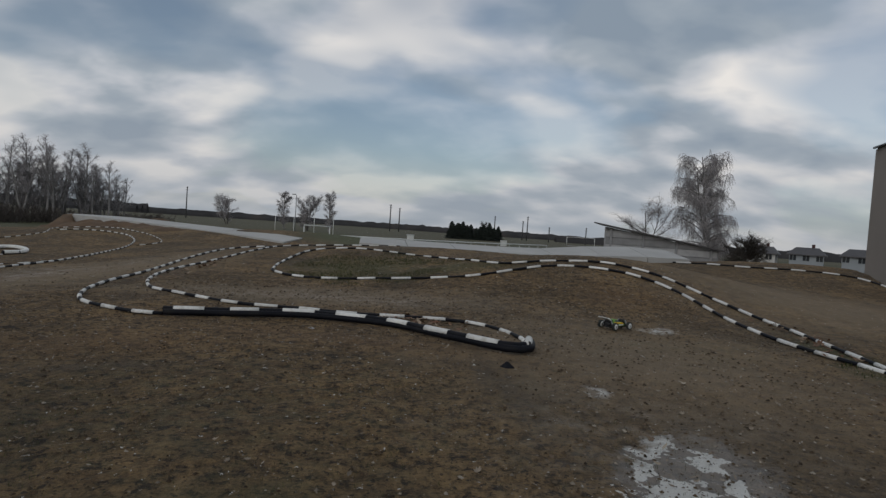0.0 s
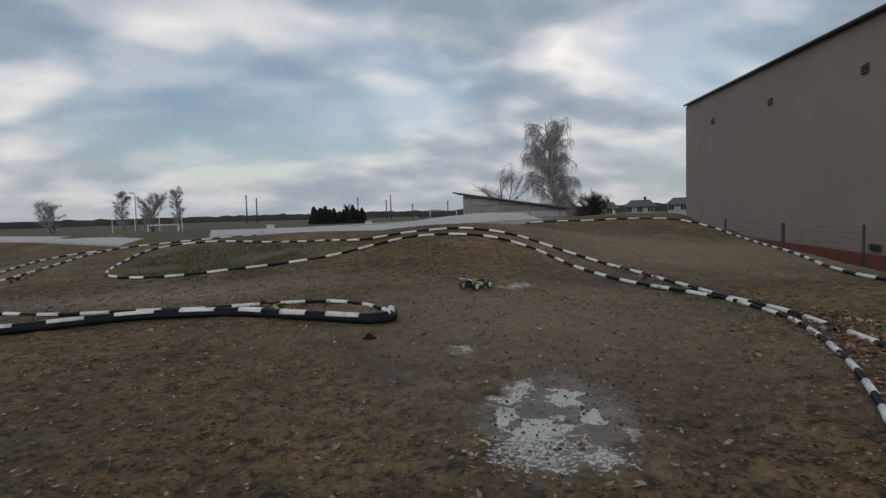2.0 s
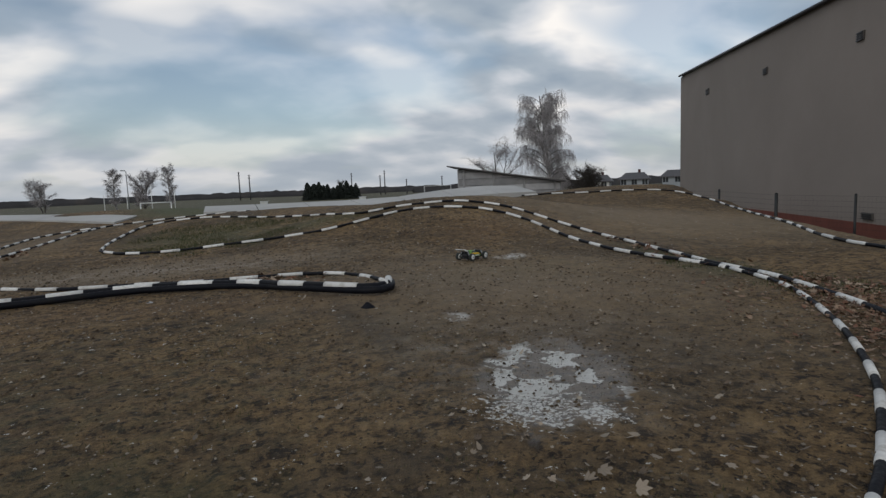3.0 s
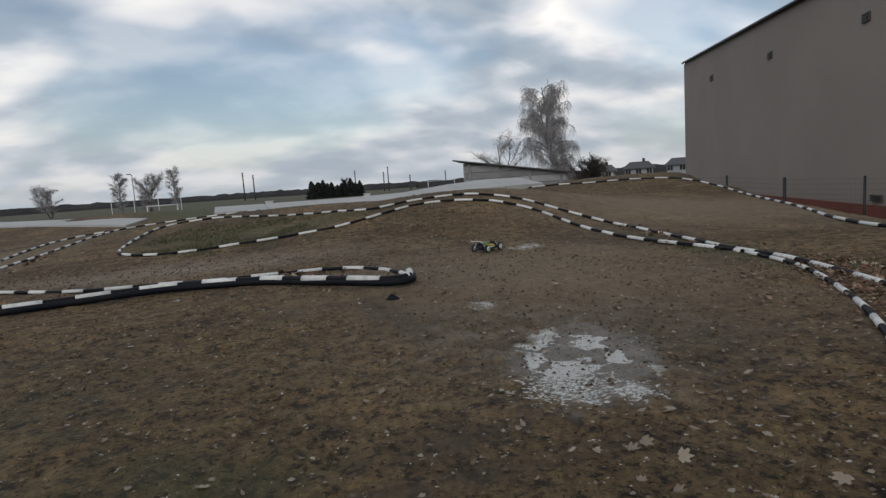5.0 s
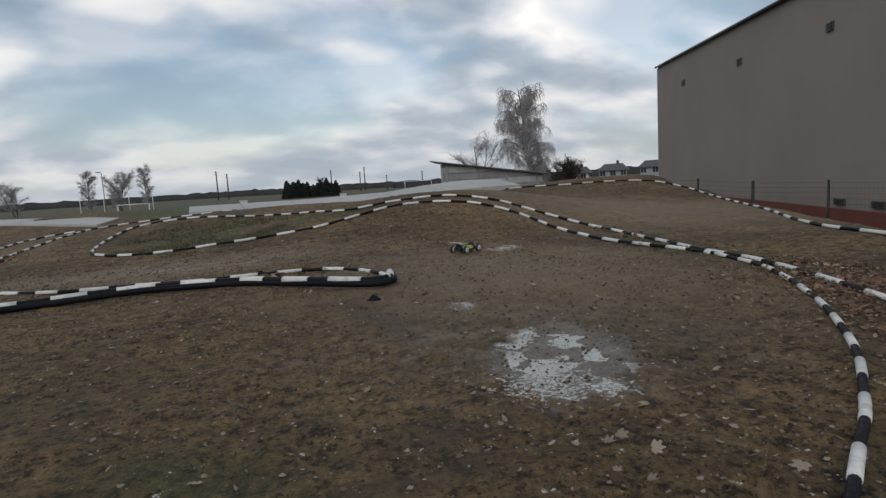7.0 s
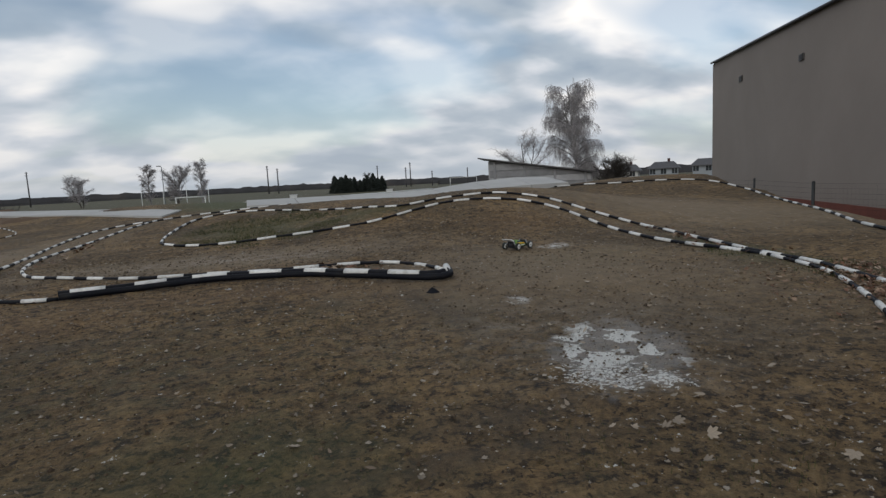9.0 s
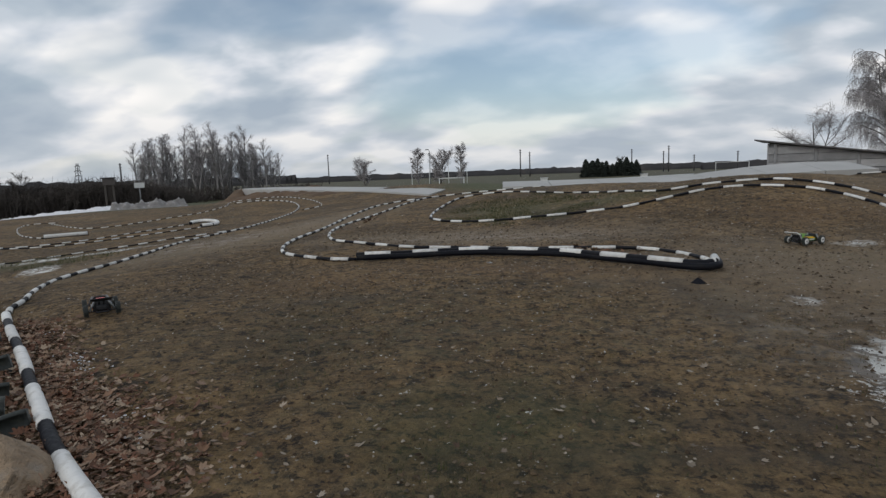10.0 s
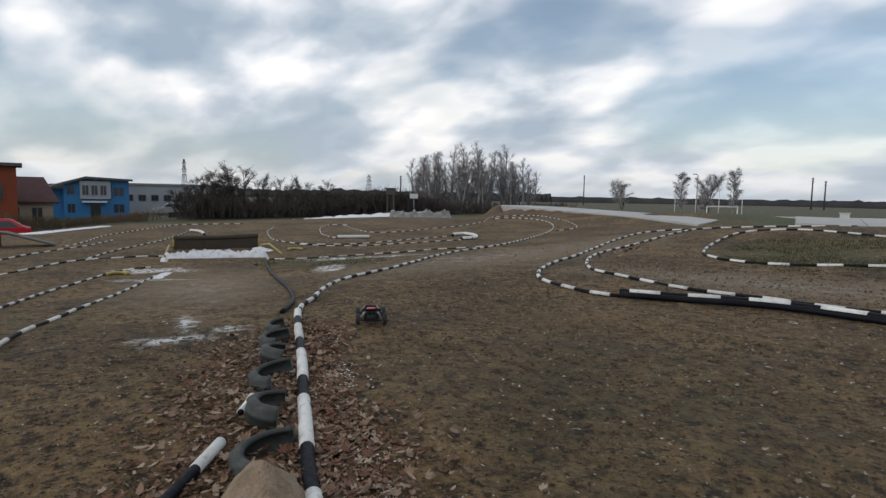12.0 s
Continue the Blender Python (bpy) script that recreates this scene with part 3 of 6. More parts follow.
edging("edging_pipe", [(-2.93, 11.05), (-3.04, 12.0), (-3.03, 13.2), (-2.85, 14.4), (-2.4, 15.0), (-1.6, 14.9), (-0.62, 14.1), (0.26, 13.1), (0.92, 12.1), (1.55, 11.0), (2.36, 10.9), (2.93, 10.81), (3.49, 10.7), (3.96, 10.4), (4.38, 9.96), (4.66, 9.3), (4.85, 8.6), (4.95, 7.8), (4.97, 7.1), (4.85, 6.3), (4.65, 5.4), (4.52, 4.88), (4.46, 4.48), (4.38, 3.97), (4.18, 3.42), (3.98, 2.93), (3.74, 2.45), (3.3, 1.6)], "long black edging pipe with white bands over the jump mound", 0.022, white=0.32, dark=0.28)
edging("edging_pipe", [(8.0, 17.3), (8.8, 16.88), (9.71, 16.26), (10.82, 15.98), (11.73, 15.74), (12.33, 15.36), (12.5, 14.81), (12.37, 13.65), (11.9, 12.52), (11.0, 10.91), (9.3, 8.3), (7.95, 6.55), (7.29, 5.53), (7.02, 4.89), (6.6, 3.6)], PIPE_LABEL + " bank", 0.024, white=0.42, dark=0.40)
edging("edging_pipe", [(-1.80, 0.82), (-2.03, 0.98), (-2.24, 1.13), (-2.5, 1.33), (-2.77, 1.55), (-3.08, 1.80), (-3.4, 2.07), (-3.83, 2.42), (-4.36, 2.86), (-4.80, 3.24)], "thick black edging pipe with white bands beside buried tyres", 0.029, start=0.05, white=0.55, dark=0.35)
edging("edging_pipe", [(-4.80, 3.25), (-5.08, 3.53), (-5.30, 3.85), (-5.70, 4.32), (-6.04, 4.78), (-6.36, 5.29), (-6.55, 5.8), (-6.72, 6.39), (-6.9, 7.0), (-7.4, 8.34), (-8.1, 10.3), (-8.25, 11.7), (-8.4, 13.6), (-9.2, 17.0), (-9.72, 19.3), (-10.4, 21.0), (-11.4, 22.3), (-12.7, 23.1), (-13.9, 23.45), (-14.5, 23.2)], "long black edging pipe with white bands round the far bend", 0.021, white=0.23, dark=0.20)
edging("edging_pipe", [(-9.5, 19.3), (-9.15, 20.0), (-9.4, 20.9), (-10.6, 22.5), (-12.2, 24.0), (-13.4, 24.9), (-14.6, 25.2), (-15.2, 24.6), (-15.0, 23.6), (-14.4, 22.4), (-14.3, 21.6), (-14.4, 20.3), (-14.9, 18.7), (-15.15, 16.6), (-15.7, 16.05), (-17.2, 16.8), (-19.5, 18.4)], PIPE_LABEL, 0.0145, white=0.23, dark=0.24)
edging("edging_pipe", [(-20.7, 15.4), (-18.5, 13.4), (-15.8, 11.5), (-14.5, 10.95), (-13.6, 10.98), (-12.8, 11.6), (-12.5, 12.7), (-12.5, 14.3), (-12.4, 16.0), (-12.35, 16.6)], PIPE_LABEL, 0.0145, white=0.23, dark=0.24)
edging("edging_pipe", [(-19.66, 18.9), (-20.4, 18.4), (-19.4, 16.9), (-16.8, 14.5), (-15.35, 13.5), (-14.6, 13.2)], PIPE_LABEL, 0.0145, white=0.23, dark=0.24)
edging("edging_pipe", [(-11.03, 7.74), (-10.45, 8.25), (-10.19, 9.0), (-9.9, 9.8), (-9.56, 10.66), (-9.25, 11.7), (-8.63, 12.57), (-8.45, 13.0)], PIPE_LABEL, 0.0145, white=0.23, dark=0.24)
edging("edging_pipe", [(-11.9, 2.8), (-12.34, 3.28), (-12.81, 3.84), (-13.45, 4.53), (-13.68, 5.14), (-13.63, 5.67), (-13.5, 6.25), (-13.2, 6.56)], PIPE_LABEL, 0.0145, white=0.23, dark=0.24)
edging("edging_pipe", [(-7.0, 1.5), (-7.68, 1.89), (-8.66, 2.45), (-9.68, 3.12), (-10.48, 3.81), (-11.3, 4.6), (-11.55, 5.2), (-11.5, 5.4)], PIPE_LABEL, 0.0145, white=0.23, dark=0.24)
edging("edging_pipe", [(-4.9, 0.85), (-5.48, 1.23), (-5.90, 1.53), (-6.33, 1.89), (-6.98, 2.38), (-7.94, 3.08), (-9.3, 4.1), (-10.06, 4.70)], PIPE_LABEL, 0.0145, white=0.23, dark=0.24)
edging("edging_pipe", [(-13.8, 5.2), (-15.08, 6.33), (-16.26, 7.59), (-17.5, 8.9), (-19.6, 10.7), (-20.5, 11.5)], PIPE_LABEL, 0.0145, white=0.23, dark=0.24)
edging("edging_pipe", [(-14.2, 3.4), (-14.73, 4.0), (-15.54, 4.75), (-16.22, 5.56), (-16.86, 6.45), (-18.3, 7.8)], PIPE_LABEL, 0.0145, white=0.23, dark=0.24)
edging("edging_pipe", [(-17.0, 6.0), (-18.1, 6.96), (-19.9, 8.2), (-21.3, 9.54), (-22.66, 11.02), (-24.3, 12.9), (-24.5, 14.3), (-23.8, 16.1)], PIPE_LABEL, 0.0145, white=0.23, dark=0.24)
edging("edging_pipe", [(-13.7, 10.75), (-12.53, 11.05), (-12.0, 11.87), (-11.68, 13.28), (-11.3, 14.6), (-11.05, 15.35)], PIPE_LABEL, 0.0145, white=0.23, dark=0.24)
edging("black_hose", [(-11.3, 7.8), (-9.78, 6.70), (-8.70, 5.94), (-7.56, 5.18), (-6.55, 4.52), (-5.81, 4.00), (-5.35, 3.64), (-5.08, 3.36), (-4.88, 3.12)], "plain black corrugated hose lying along the track", 0.022, bands=False)
edging("white_curb", [(-12.2, 16.5), (-12.4, 16.95), (-12.15, 17.3), (-11.4, 16.75), (-10.95, 15.9), (-11.1, 15.4)], "white painted pipe bent round a corner", 0.06, white=9, start=0.01)
edging("white_curb", [(-14.6, 13.2), (-14.29, 13.5), (-13.84, 13.98)], "white painted pipe laid across the corner", 0.06, white=9, start=0.01)
edging("white_curb", [(-20.5, 11.5), (-20.1, 11.55), (-19.2, 11.2), (-18.3, 10.7)], "white painted pipe bent round a corner", 0.05, white=9, start=0.01)
edging("loose_pipe", [(-2.50, 0.66), (-2.60, 0.82), (-2.72, 1.0), (-2.85, 1.19)], "loose broken pipe end, half black and half white", 0.021, white=0.6, start=0.385, step=0.06, lift=0.015)
edging("loose_pipe", [(-3.02, 1.39), (-3.09, 1.48), (-3.17, 1.57)], "short loose white pipe stub among leaves", 0.015, white=0.6, start=0.004, step=0.05, lift=0.03)


# ---- concrete banks behind the track ----
def bank(name, rows, label):
    """A cast strip of pale concrete; rows of inner and outer edge with height, in slabs with open joints."""
    top, _ = catmull(rows, 2.0)
    ob = thing(name, label, "concrete slab", kind="structure")
    for i in range(len(top) - 1):
        a, b = top[i], top[i + 1]
        g = 0.008
        a2, b2 = a + (b - a) * g, b - (b - a) * g
        vs = [(a2[0], a2[1], a2[2]), (b2[0], b2[1], b2[2]), (b2[3], b2[4], b2[5]), (a2[3], a2[4], a2[5])]
        vs += [(x, y, z - 0.35) for x, y, z in vs]
        raw("slab", vs, [(0, 1, 2, 3), (7, 6, 5, 4), (0, 4, 5, 1), (1, 5, 6, 2), (2, 6, 7, 3), (3, 7, 4, 0)], M_CONC, ob)
    return ob


bank("concrete_bank", [(-1.9, 17.5, 0.50, -2.1, 20.0, 0.62), (1.0, 17.2, 0.49, 0.9, 19.8, 0.61), (4.0, 16.8, 0.52, 4.0, 19.3, 0.65), (6.4, 17.0, 0.65, 6.6, 19.4, 0.90), (8.7, 17.6, 0.66, 8.8, 19.6, 0.88)], "pale concrete strip along the top of the bank")
bank("concrete_bank", [(-4.85, 20.3, 0.24, -4.6, 22.4, 0.36), (-6.9, 22.2, 0.32, -6.8, 24.4, 0.45), (-9.8, 24.6, 0.38, -10.2, 27.0, 0.50), (-15.0, 29.0, 0.46, -15.6, 31.0, 0.57), (-19.5, 32.2, 0.50, -19.7, 32.8, 0.53)], "pale concrete strip along the far bend")


# ---- half-buried tyres, stone, stump ----
def tyre_bm(R=0.28, r=0.075, width=0.15, arc=(0, 360), n=28, wall=0.075):
    """A tyre: rounded tread with grooves, side walls and an open bead; lying flat round z."""
    prof = [(R - wall, -width * 0.40), (R - wall * 0.67, -width * 0.5), (R - 0.03, -width * 0.48), (R, -width * 0.36), (R - 0.008, -width * 0.16), (R, -width * 0.14), (R, width * 0.14), (R - 0.008, width * 0.16), (R, width * 0.36), (R - 0.03, width * 0.48), (R - wall * 0.67, width * 0.5), (R - wall, width * 0.40), (R - wall * 0.87, width * 0.34), (R - 0.035, width * 0.36), (R - 0.03, -width * 0.36), (R - wall * 0.87, -width * 0.34)]
    bm = bmesh.new()
    rings = []
    a0, a1 = arc
    full = a1 - a0 >= 360
    for i in range(n if full else n + 1):
        a = radians(a0 + (a1 - a0) * i / n)
        rings.append([bm.verts.new((p * math.cos(a), p * math.sin(a), q)) for p, q in prof])
    k = len(prof)
    for i in range(len(rings) if full else len(rings) - 1):
        r0, r1 = rings[i], rings[(i + 1) % len(rings)]
        for j in range(k):
            bm.faces.new((r0[j], r1[j], r1[(j + 1) % k], r0[(j + 1) % k]))
    if not full:
        bm.faces.new(rings[0])
        bm.faces.new(rings[-1][::-1])
    return bm


TYRES = [(-2.545, 1.218, 0.185, 5, 0.02, -10), (-2.905, 1.518, 0.165, -6, 0.03, 5), (-3.285, 1.828, 0.18, 8, 0.035, -8), (-3.645, 2.128, 0.15, -9, 0.02, 8), (-3.925, 2.348, 0.165, 6, 0.03, -6), (-4.325, 2.668, 0.14, 9, 0.01, 6)]
for i, (x, y, R, tilt, dz, turn) in enumerate(TYRES):
    bm = tyre_bm(R=R, width=0.11, arc=(132, 306), wall=0.056)
    ty = part("half_tyre", bm, M_TYRE, label="cut half of an old car tyre bedded in leaves")
    ty.matrix_basis = pose(x + 0.01, y + 0.01, terrain(x, y) + 0.015 + dz, tilt, -tilt / 2, turn)
    tagged(ty, category="tyre", group="half tyres along the pipe")


def boulder(name, x, y, size, seed, mat, label, sink=0.3, flat=1.0):
    bm = bmesh.new()
    bmesh.ops.create_icosphere(bm, subdivisions=4, radius=1)
    for v in bm.verts:
        n = v.co.normalized()
        k = 1 + 0.26 * noise.noise(n * 1.3 + Vector((seed, 0, 0))) + 0.24 * noise.noise(n * 3.1 + Vector((0, seed, 0))) + 0.09 * noise.noise(n * 7 + Vector((0, 0, seed))) + 0.05 * noise.noise(n * 17)
        c = n * k
        for ax in (Vector((0.8, 0.3, 0.5)), Vector((-0.6, 0.6, 0.6)), Vector((0.1, -0.8, 0.7)), Vector((-0.7, -0.5, 0.5)), Vector((0.6, 0.7, 0.7))):
            ax = ax.normalized()
            d = c.dot(ax) - 0.66
            if d > 0:
                c -= ax * d * 0.85
        v.co = Vector((c.x * size[0], c.y * size[1], c.z * size[2]))
    ob = part(name, bm, mat, label=label)
    ob.location = (x, y, terrain(x, y) + size[2] * (1 - sink) - 0.03)
    return tagged(ob, category="stone")


boulder("boulder", -2.33, 0.985, (0.185, 0.16, 0.135), 5.7, M_ROCK, "rough yellow-brown sandstone boulder beside the tyres", sink=0.55)
boulder("dark_stone", 0.64, 4.20, (0.06, 0.045, 0.045), 8.4, M_PIPE, "small black lump lying before the hairpin", sink=0.25)
boulder("pale_stone", -0.1, 2.95, (0.045, 0.03, 0.018), 5.4, M_PLANK, "flat pale stone lying on the earth")
boulder("pale_stone", -1.15, 5.55, (0.05, 0.03, 0.02), 6.4, M_PLANK, "flat pale stone before the edging pipe")


# ---- the jump with its net wall and snow ----
def heap(name, line, w, h, mat, label, category, seed=0, step=0.05, kind="", rag=1.0):
    """A low ragged ridge along a line of (x, y, z)."""
    P, at = catmull(line, step)
    verts, faces = [], []
    k = 13
    for i, p in enumerate(P):
        d = P[min(i + 1, len(P) - 1)] - P[max(i - 1, 0)]
        nx, ny = -d[1], d[0]
        ln = math.hypot(nx, ny) or 1
        end = min(1.0, min(i, len(P) - 1 - i) / 3)
        for j in range(k):
            u = j / (k - 1) * 2 - 1
            amp = noise.noise((at[i] * 1.7, u * 1.5, seed)) * 0.5 + noise.noise((at[i] * 7, u * 5, seed + 3)) * 0.55 * rag + noise.noise((at[i] * 17, u * 9, seed + 5)) * 0.4 * rag
            ww = w * (1 + 0.35 * noise.noise((at[i] * 0.9, seed, 1))) * (0.4 + 0.6 * end)
            z = p[2] + h * max(0, (1 - u * u)) * max(0.1, 0.75 + amp) * end - (0.06 if j in (0, k - 1) else 0)
            verts.append((p[0] + nx / ln * u * ww, p[1] + ny / ln * u * ww, z))
    for i in range(len(P) - 1):
        for j in range(k - 1):
            faces.append((i * k + j, (i + 1) * k + j, (i + 1) * k + j + 1, i * k + j + 1))
    ob = raw(name, verts, faces, mat, label=label, flat=False)
    return tagged(ob, category=category, kind=kind)


def on(pts, up=0.0):
    return [(x, y, terrain(x, y) + up) for x, y in pts]


# the earth take-off, and the snow along its lip
lip_l, lip_r = Vector((-12.25, 6.15, -0.35)), Vector((-11.2, 7.75, -0.35))
vs = []
for u in np.linspace(0, 1, 15):
    for v in np.linspace(0, 1, 11):
        q = lip_l.lerp(lip_r, u) + Vector((2.6, -1.75, 0)) * (1 - v)
        z = terrain(q.x, q.y) - 0.03 + (0.03 + lip_l.z - terrain(q.x, q.y)) * v ** 1.5 + 0.012 * noise.noise((q.x * 3, q.y * 3, 2))
        vs.append((q.x, q.y, z))
fs = [(i * 11 + j, i * 11 + j + 1, (i + 1) * 11 + j + 1, (i + 1) * 11 + j) for i in range(14) for j in range(10)]
b0 = len(vs)
for u in np.linspace(0, 1, 15):
    q = lip_l.lerp(lip_r, u)
    vs.append((q.x - 0.12, q.y + 0.08, -0.7))
fs += [(i * 11 + 10, b0 + i, b0 + i + 1, (i + 1) * 11 + 10) for i in range(14)]
tagged(raw("jump_ramp", vs, fs, M_EARTH, label="packed earth take-off ramp of the jump", flat=False), category="ramp")
heap("snow_strip", [(-12.4, 6.05, -0.37), (-11.9, 6.75, -0.36), (-11.55, 7.25, -0.36), (-11.15, 7.8, -0.37)], 0.15, 0.16, M_SNOW, "lumpy strip of old snow along the ramp lip", "snow", 2, 0.035, rag=1.0)
net = thing("net_wall", "dark netting wall with yellow end posts behind the jump", "wall", pose(0, 0, 0))
n0, n1 = Vector((-14.6, 7.55, terrain(-14.6, 7.55) - 0.04)), Vector((-13.75, 9.45, terrain(-13.75, 9.45) - 0.04))
side = (n1 - n0).normalized()
for k in range(3):
    a, b = n0.lerp(n1, k / 3 + 0.001), n0.lerp(n1, (k + 1) / 3 - 0.001)
    bm = bmesh.new()
    nrm = Vector((-side.y, side.x, 0)) * 0.02
    vv = [bm.verts.new(p + o + Vector((0, 0, z))) for o in (nrm, -nrm) for p, z in ((a, 0), (b, 0), (b, 0.34), (a, 0.34))]
    for f in ((0, 1, 2, 3), (7, 6, 5, 4), (0, 4, 5, 1), (1, 5, 6, 2), (2, 6, 7, 3), (3, 7, 4, 0)):
        bm.faces.new([vv[i] for i in f])
    part("net_panel", bm, M_NET, net, flat=True)
for p in (n0, n1):
    part("end_post", tube(bmesh.new(), [p + Vector((0, 0, -0.05)), p + Vector((0.03, 0, 0.40))], 0.02, 8), M_YPOST, net, "yellow plastic post")
part("top_roll", tube(bmesh.new(), [n0 + Vector((0, 0, 0.34)), n0.lerp(n1, 0.5) + Vector((0, 0, 0.32)), n1 + Vector((0, 0, 0.35))], 0.06, 8), M_NET, net, "rolled edge of the netting")
for a, b in (((-12.25, 6.05, -0.3), n0), ((-11.0, 8.05, -0.3), n1)):
    m = Vector(a).lerp(Vector(b), 0.5)
    edge_hose = part("yellow_hose", tube(bmesh.new(), [a, (m.x, m.y, terrain(m.x, m.y) + 0.22), (b[0], b[1], terrain(b[0], b[1]) + 0.06)], 0.022, 8), M_YPOST, label="faded yellow hose beside the jump")
    tagged(edge_hose, category="hose")
for c in ((-10.9, 4.5), (-12.4, 9.6)):
    pts = [(c[0] + 0.20 * math.cos(a), c[1] + 0.15 * math.sin(a)) for a in np.linspace(0.3, 4.6, 9)]
    edging("yellow_hose", pts, "short bent piece of yellow hose on the earth", 0.03, bands=False).children[0].data.materials[0] = M_YPOST
SN = "patches of old snow"
for pts, w, h, lab in ((on([(-37.2, 26.0), (-34, 29.5), (-31, 33.0), (-28, 36)], 0.0), 1.6, 0.35, "long bank of old snow along the far edge"),
                       (on([(-30, 9.6), (-33, 13), (-36, 17.5)], 0.0), 0.8, 0.05, "thin strip of old snow beside the lane"),
                       (on([(-24, 7.5), (-26, 9.5), (-28.0, 12.0)], 0.0), 0.5, 0.05, "thin strip of old snow beside the lane"),
                       (on([(-9.75, 4.55), (-10.1, 4.85), (-10.5, 5.2)], 0.0), 0.13, 0.02, "thin remains of snow by the ramp"),
                       (on([(-13.6, 9.3), (-12.6, 8.9)], 0.0), 0.2, 0.05, "thin remains of snow by the ramp")):
    tagged(heap("snow_bank", pts, w, h, M_SNOW, lab, "snow", len(lab), rag=0.35), group=SN)
M_RUBBLE = material("rubble_with_snow", (0.22, 0.21, 0.20), 0.85, vary=0.4, scale=2.5, fine=12, bump=0.6, second=(0.6, 0.6, 0.62))
heap("concrete_heap", [(-25.8, 28.6, -0.65), (-24.0, 29.8, -0.6), (-22.2, 31.2, -0.6)], 1.0, 0.75, M_RUBBLE, "grey heap of broken concrete dusted with snow", "rubble", 5, 0.1, "stuff", rag=0.45)
heap("earth_bank", on([(-20.5, 31.0), (-18.0, 31.8), (-15.5, 32.0), (-12.5, 30.5)], -0.1), 2.4, 0.95, M_SOIL, "low bare earth bank behind the far bend", "bank", 6, 0.4, rag=0.2)
heap("earth_bank", [(-9.0, 23.4, -0.05), (-12.0, 26.0, -0.05), (-15.2, 28.9, -0.1), (-18.0, 31.0, -0.1)], 1.6, 0.5, M_SOIL, "earth shoulder below the concrete strip", "bank", 8, 0.3, rag=0.15)


# ---- the sports hall and its fence ----
def wall_piece(name, pts_bottom, tops, thick, mat, parent, label=""):
    """An upright wall along plan points, with its own height at each."""
    bm = bmesh.new()
    f, k = [], []
    for (x, y, z), t in zip(pts_bottom, tops):
        f.append((bm.verts.new((x, y, z)), bm.verts.new((x, y, t))))
    d = Vector(pts_bottom[-1]) - Vector(pts_bottom[0])
    n = Vector((-d.y, d.x, 0)).normalized() * thick
    for a, b in f:
        k.append((bm.verts.new(a.co + n), bm.verts.new(b.co + n)))
    for i in range(len(f) - 1):
        bm.faces.new((f[i][0], f[i + 1][0], f[i + 1][1], f[i][1]))
        bm.faces.new((k[i + 1][0], k[i][0], k[i][1], k[i + 1][1]))
        bm.faces.new((f[i][1], f[i + 1][1], k[i + 1][1], k[i][1]))
        bm.faces.new((f[i + 1][0], f[i][0], k[i][0], k[i + 1][0]))
    bm.faces.new((f[0][0], f[0][1], k[0][1], k[0][0]))
    bm.faces.new((f[-1][1], f[-1][0], k[-1][0], k[-1][1]))
    bmesh.ops.recalc_face_normals(bm, faces=bm.faces)
    return part(name, bm, mat, parent, label, flat=True)


hall = thing("sports_hall", "large grey-beige plastered hall with red plinth and vents", "building", pose(0, 0, 0))
HC, HR = Vector((28.5, 34.4, -1.45)), Vector((14.6, 8.0, -1.35))
hd = (HR - HC).normalized()
hn = Vector((hd.y, -hd.x, 0))
if hn.dot(Vector((0, 0, 0)) - HC) < 0:
    hn = -hn
HT_C, HT_R = 8.05, 6.0
hp = lambda u: HC.lerp(HR, u)
ht = lambda u: HT_C + (HT_R - HT_C) * u
back = -hn * 16
wall_piece("wall", [(*hp(0).xy, -1.0), (*hp(1).xy, -0.95)], [ht(0), ht(1)], 0.35, M_PLASTER, hall)
q0, q1 = hp(0), hp(0) + back
wall_piece("wall", [(q0.x, q0.y, -1.5), (q1.x, q1.y, -1.5)], [ht(0) - 0.05, ht(0) + 1.5], 0.35, M_PLASTER, hall)
q0, q1 = hp(1), hp(1) + back
wall_piece("wall", [(q1.x, q1.y, -1.5), (q0.x, q0.y, -1.5)], [ht(1) + 1.5, ht(1) - 0.05], 0.35, M_PLASTER, hall)
pl0, pl1 = hp(0) + hn * 0.03, hp(1) + hn * 0.03
wall_piece("plinth", [(*pl0.xy, -1.6), (*pl1.xy, -1.6)], [-0.72, -0.62], 0.3, M_PLINTH, hall, "weathered red plinth")
e0, e1 = hp(-0.004) + hn * 0.16, hp(1.0) + hn * 0.16
part("eaves_trim", tube(bmesh.new(), [(e0.x, e0.y, ht(0) + 0.03), (e1.x, e1.y, ht(1) + 0.03)], 0.07, 6), M_DARKTRIM, hall, "dark metal eaves edge")
r0, r1 = hp(-0.004) + hn * 0.15, hp(1.0) + hn * 0.15
raw("roof", [(r0.x, r0.y, ht(0) + 0.08), (r1.x, r1.y, ht(1) + 0.08), (r1.x + back.x, r1.y + back.y, ht(1) + 1.7), (r0.x + back.x, r0.y + back.y, ht(0) + 1.7), (r0.x, r0.y, ht(0) - 0.0), (r1.x, r1.y, ht(1) - 0.0), (r1.x + back.x, r1.y + back.y, ht(1) + 1.55), (r0.x + back.x, r0.y + back.y, ht(0) + 1.55)], [(0, 1, 2, 3), (7, 6, 5, 4), (0, 4, 5, 1), (1, 5, 6, 2), (2, 6, 7, 3), (3, 7, 4, 0)], M_ROOFD, hall)


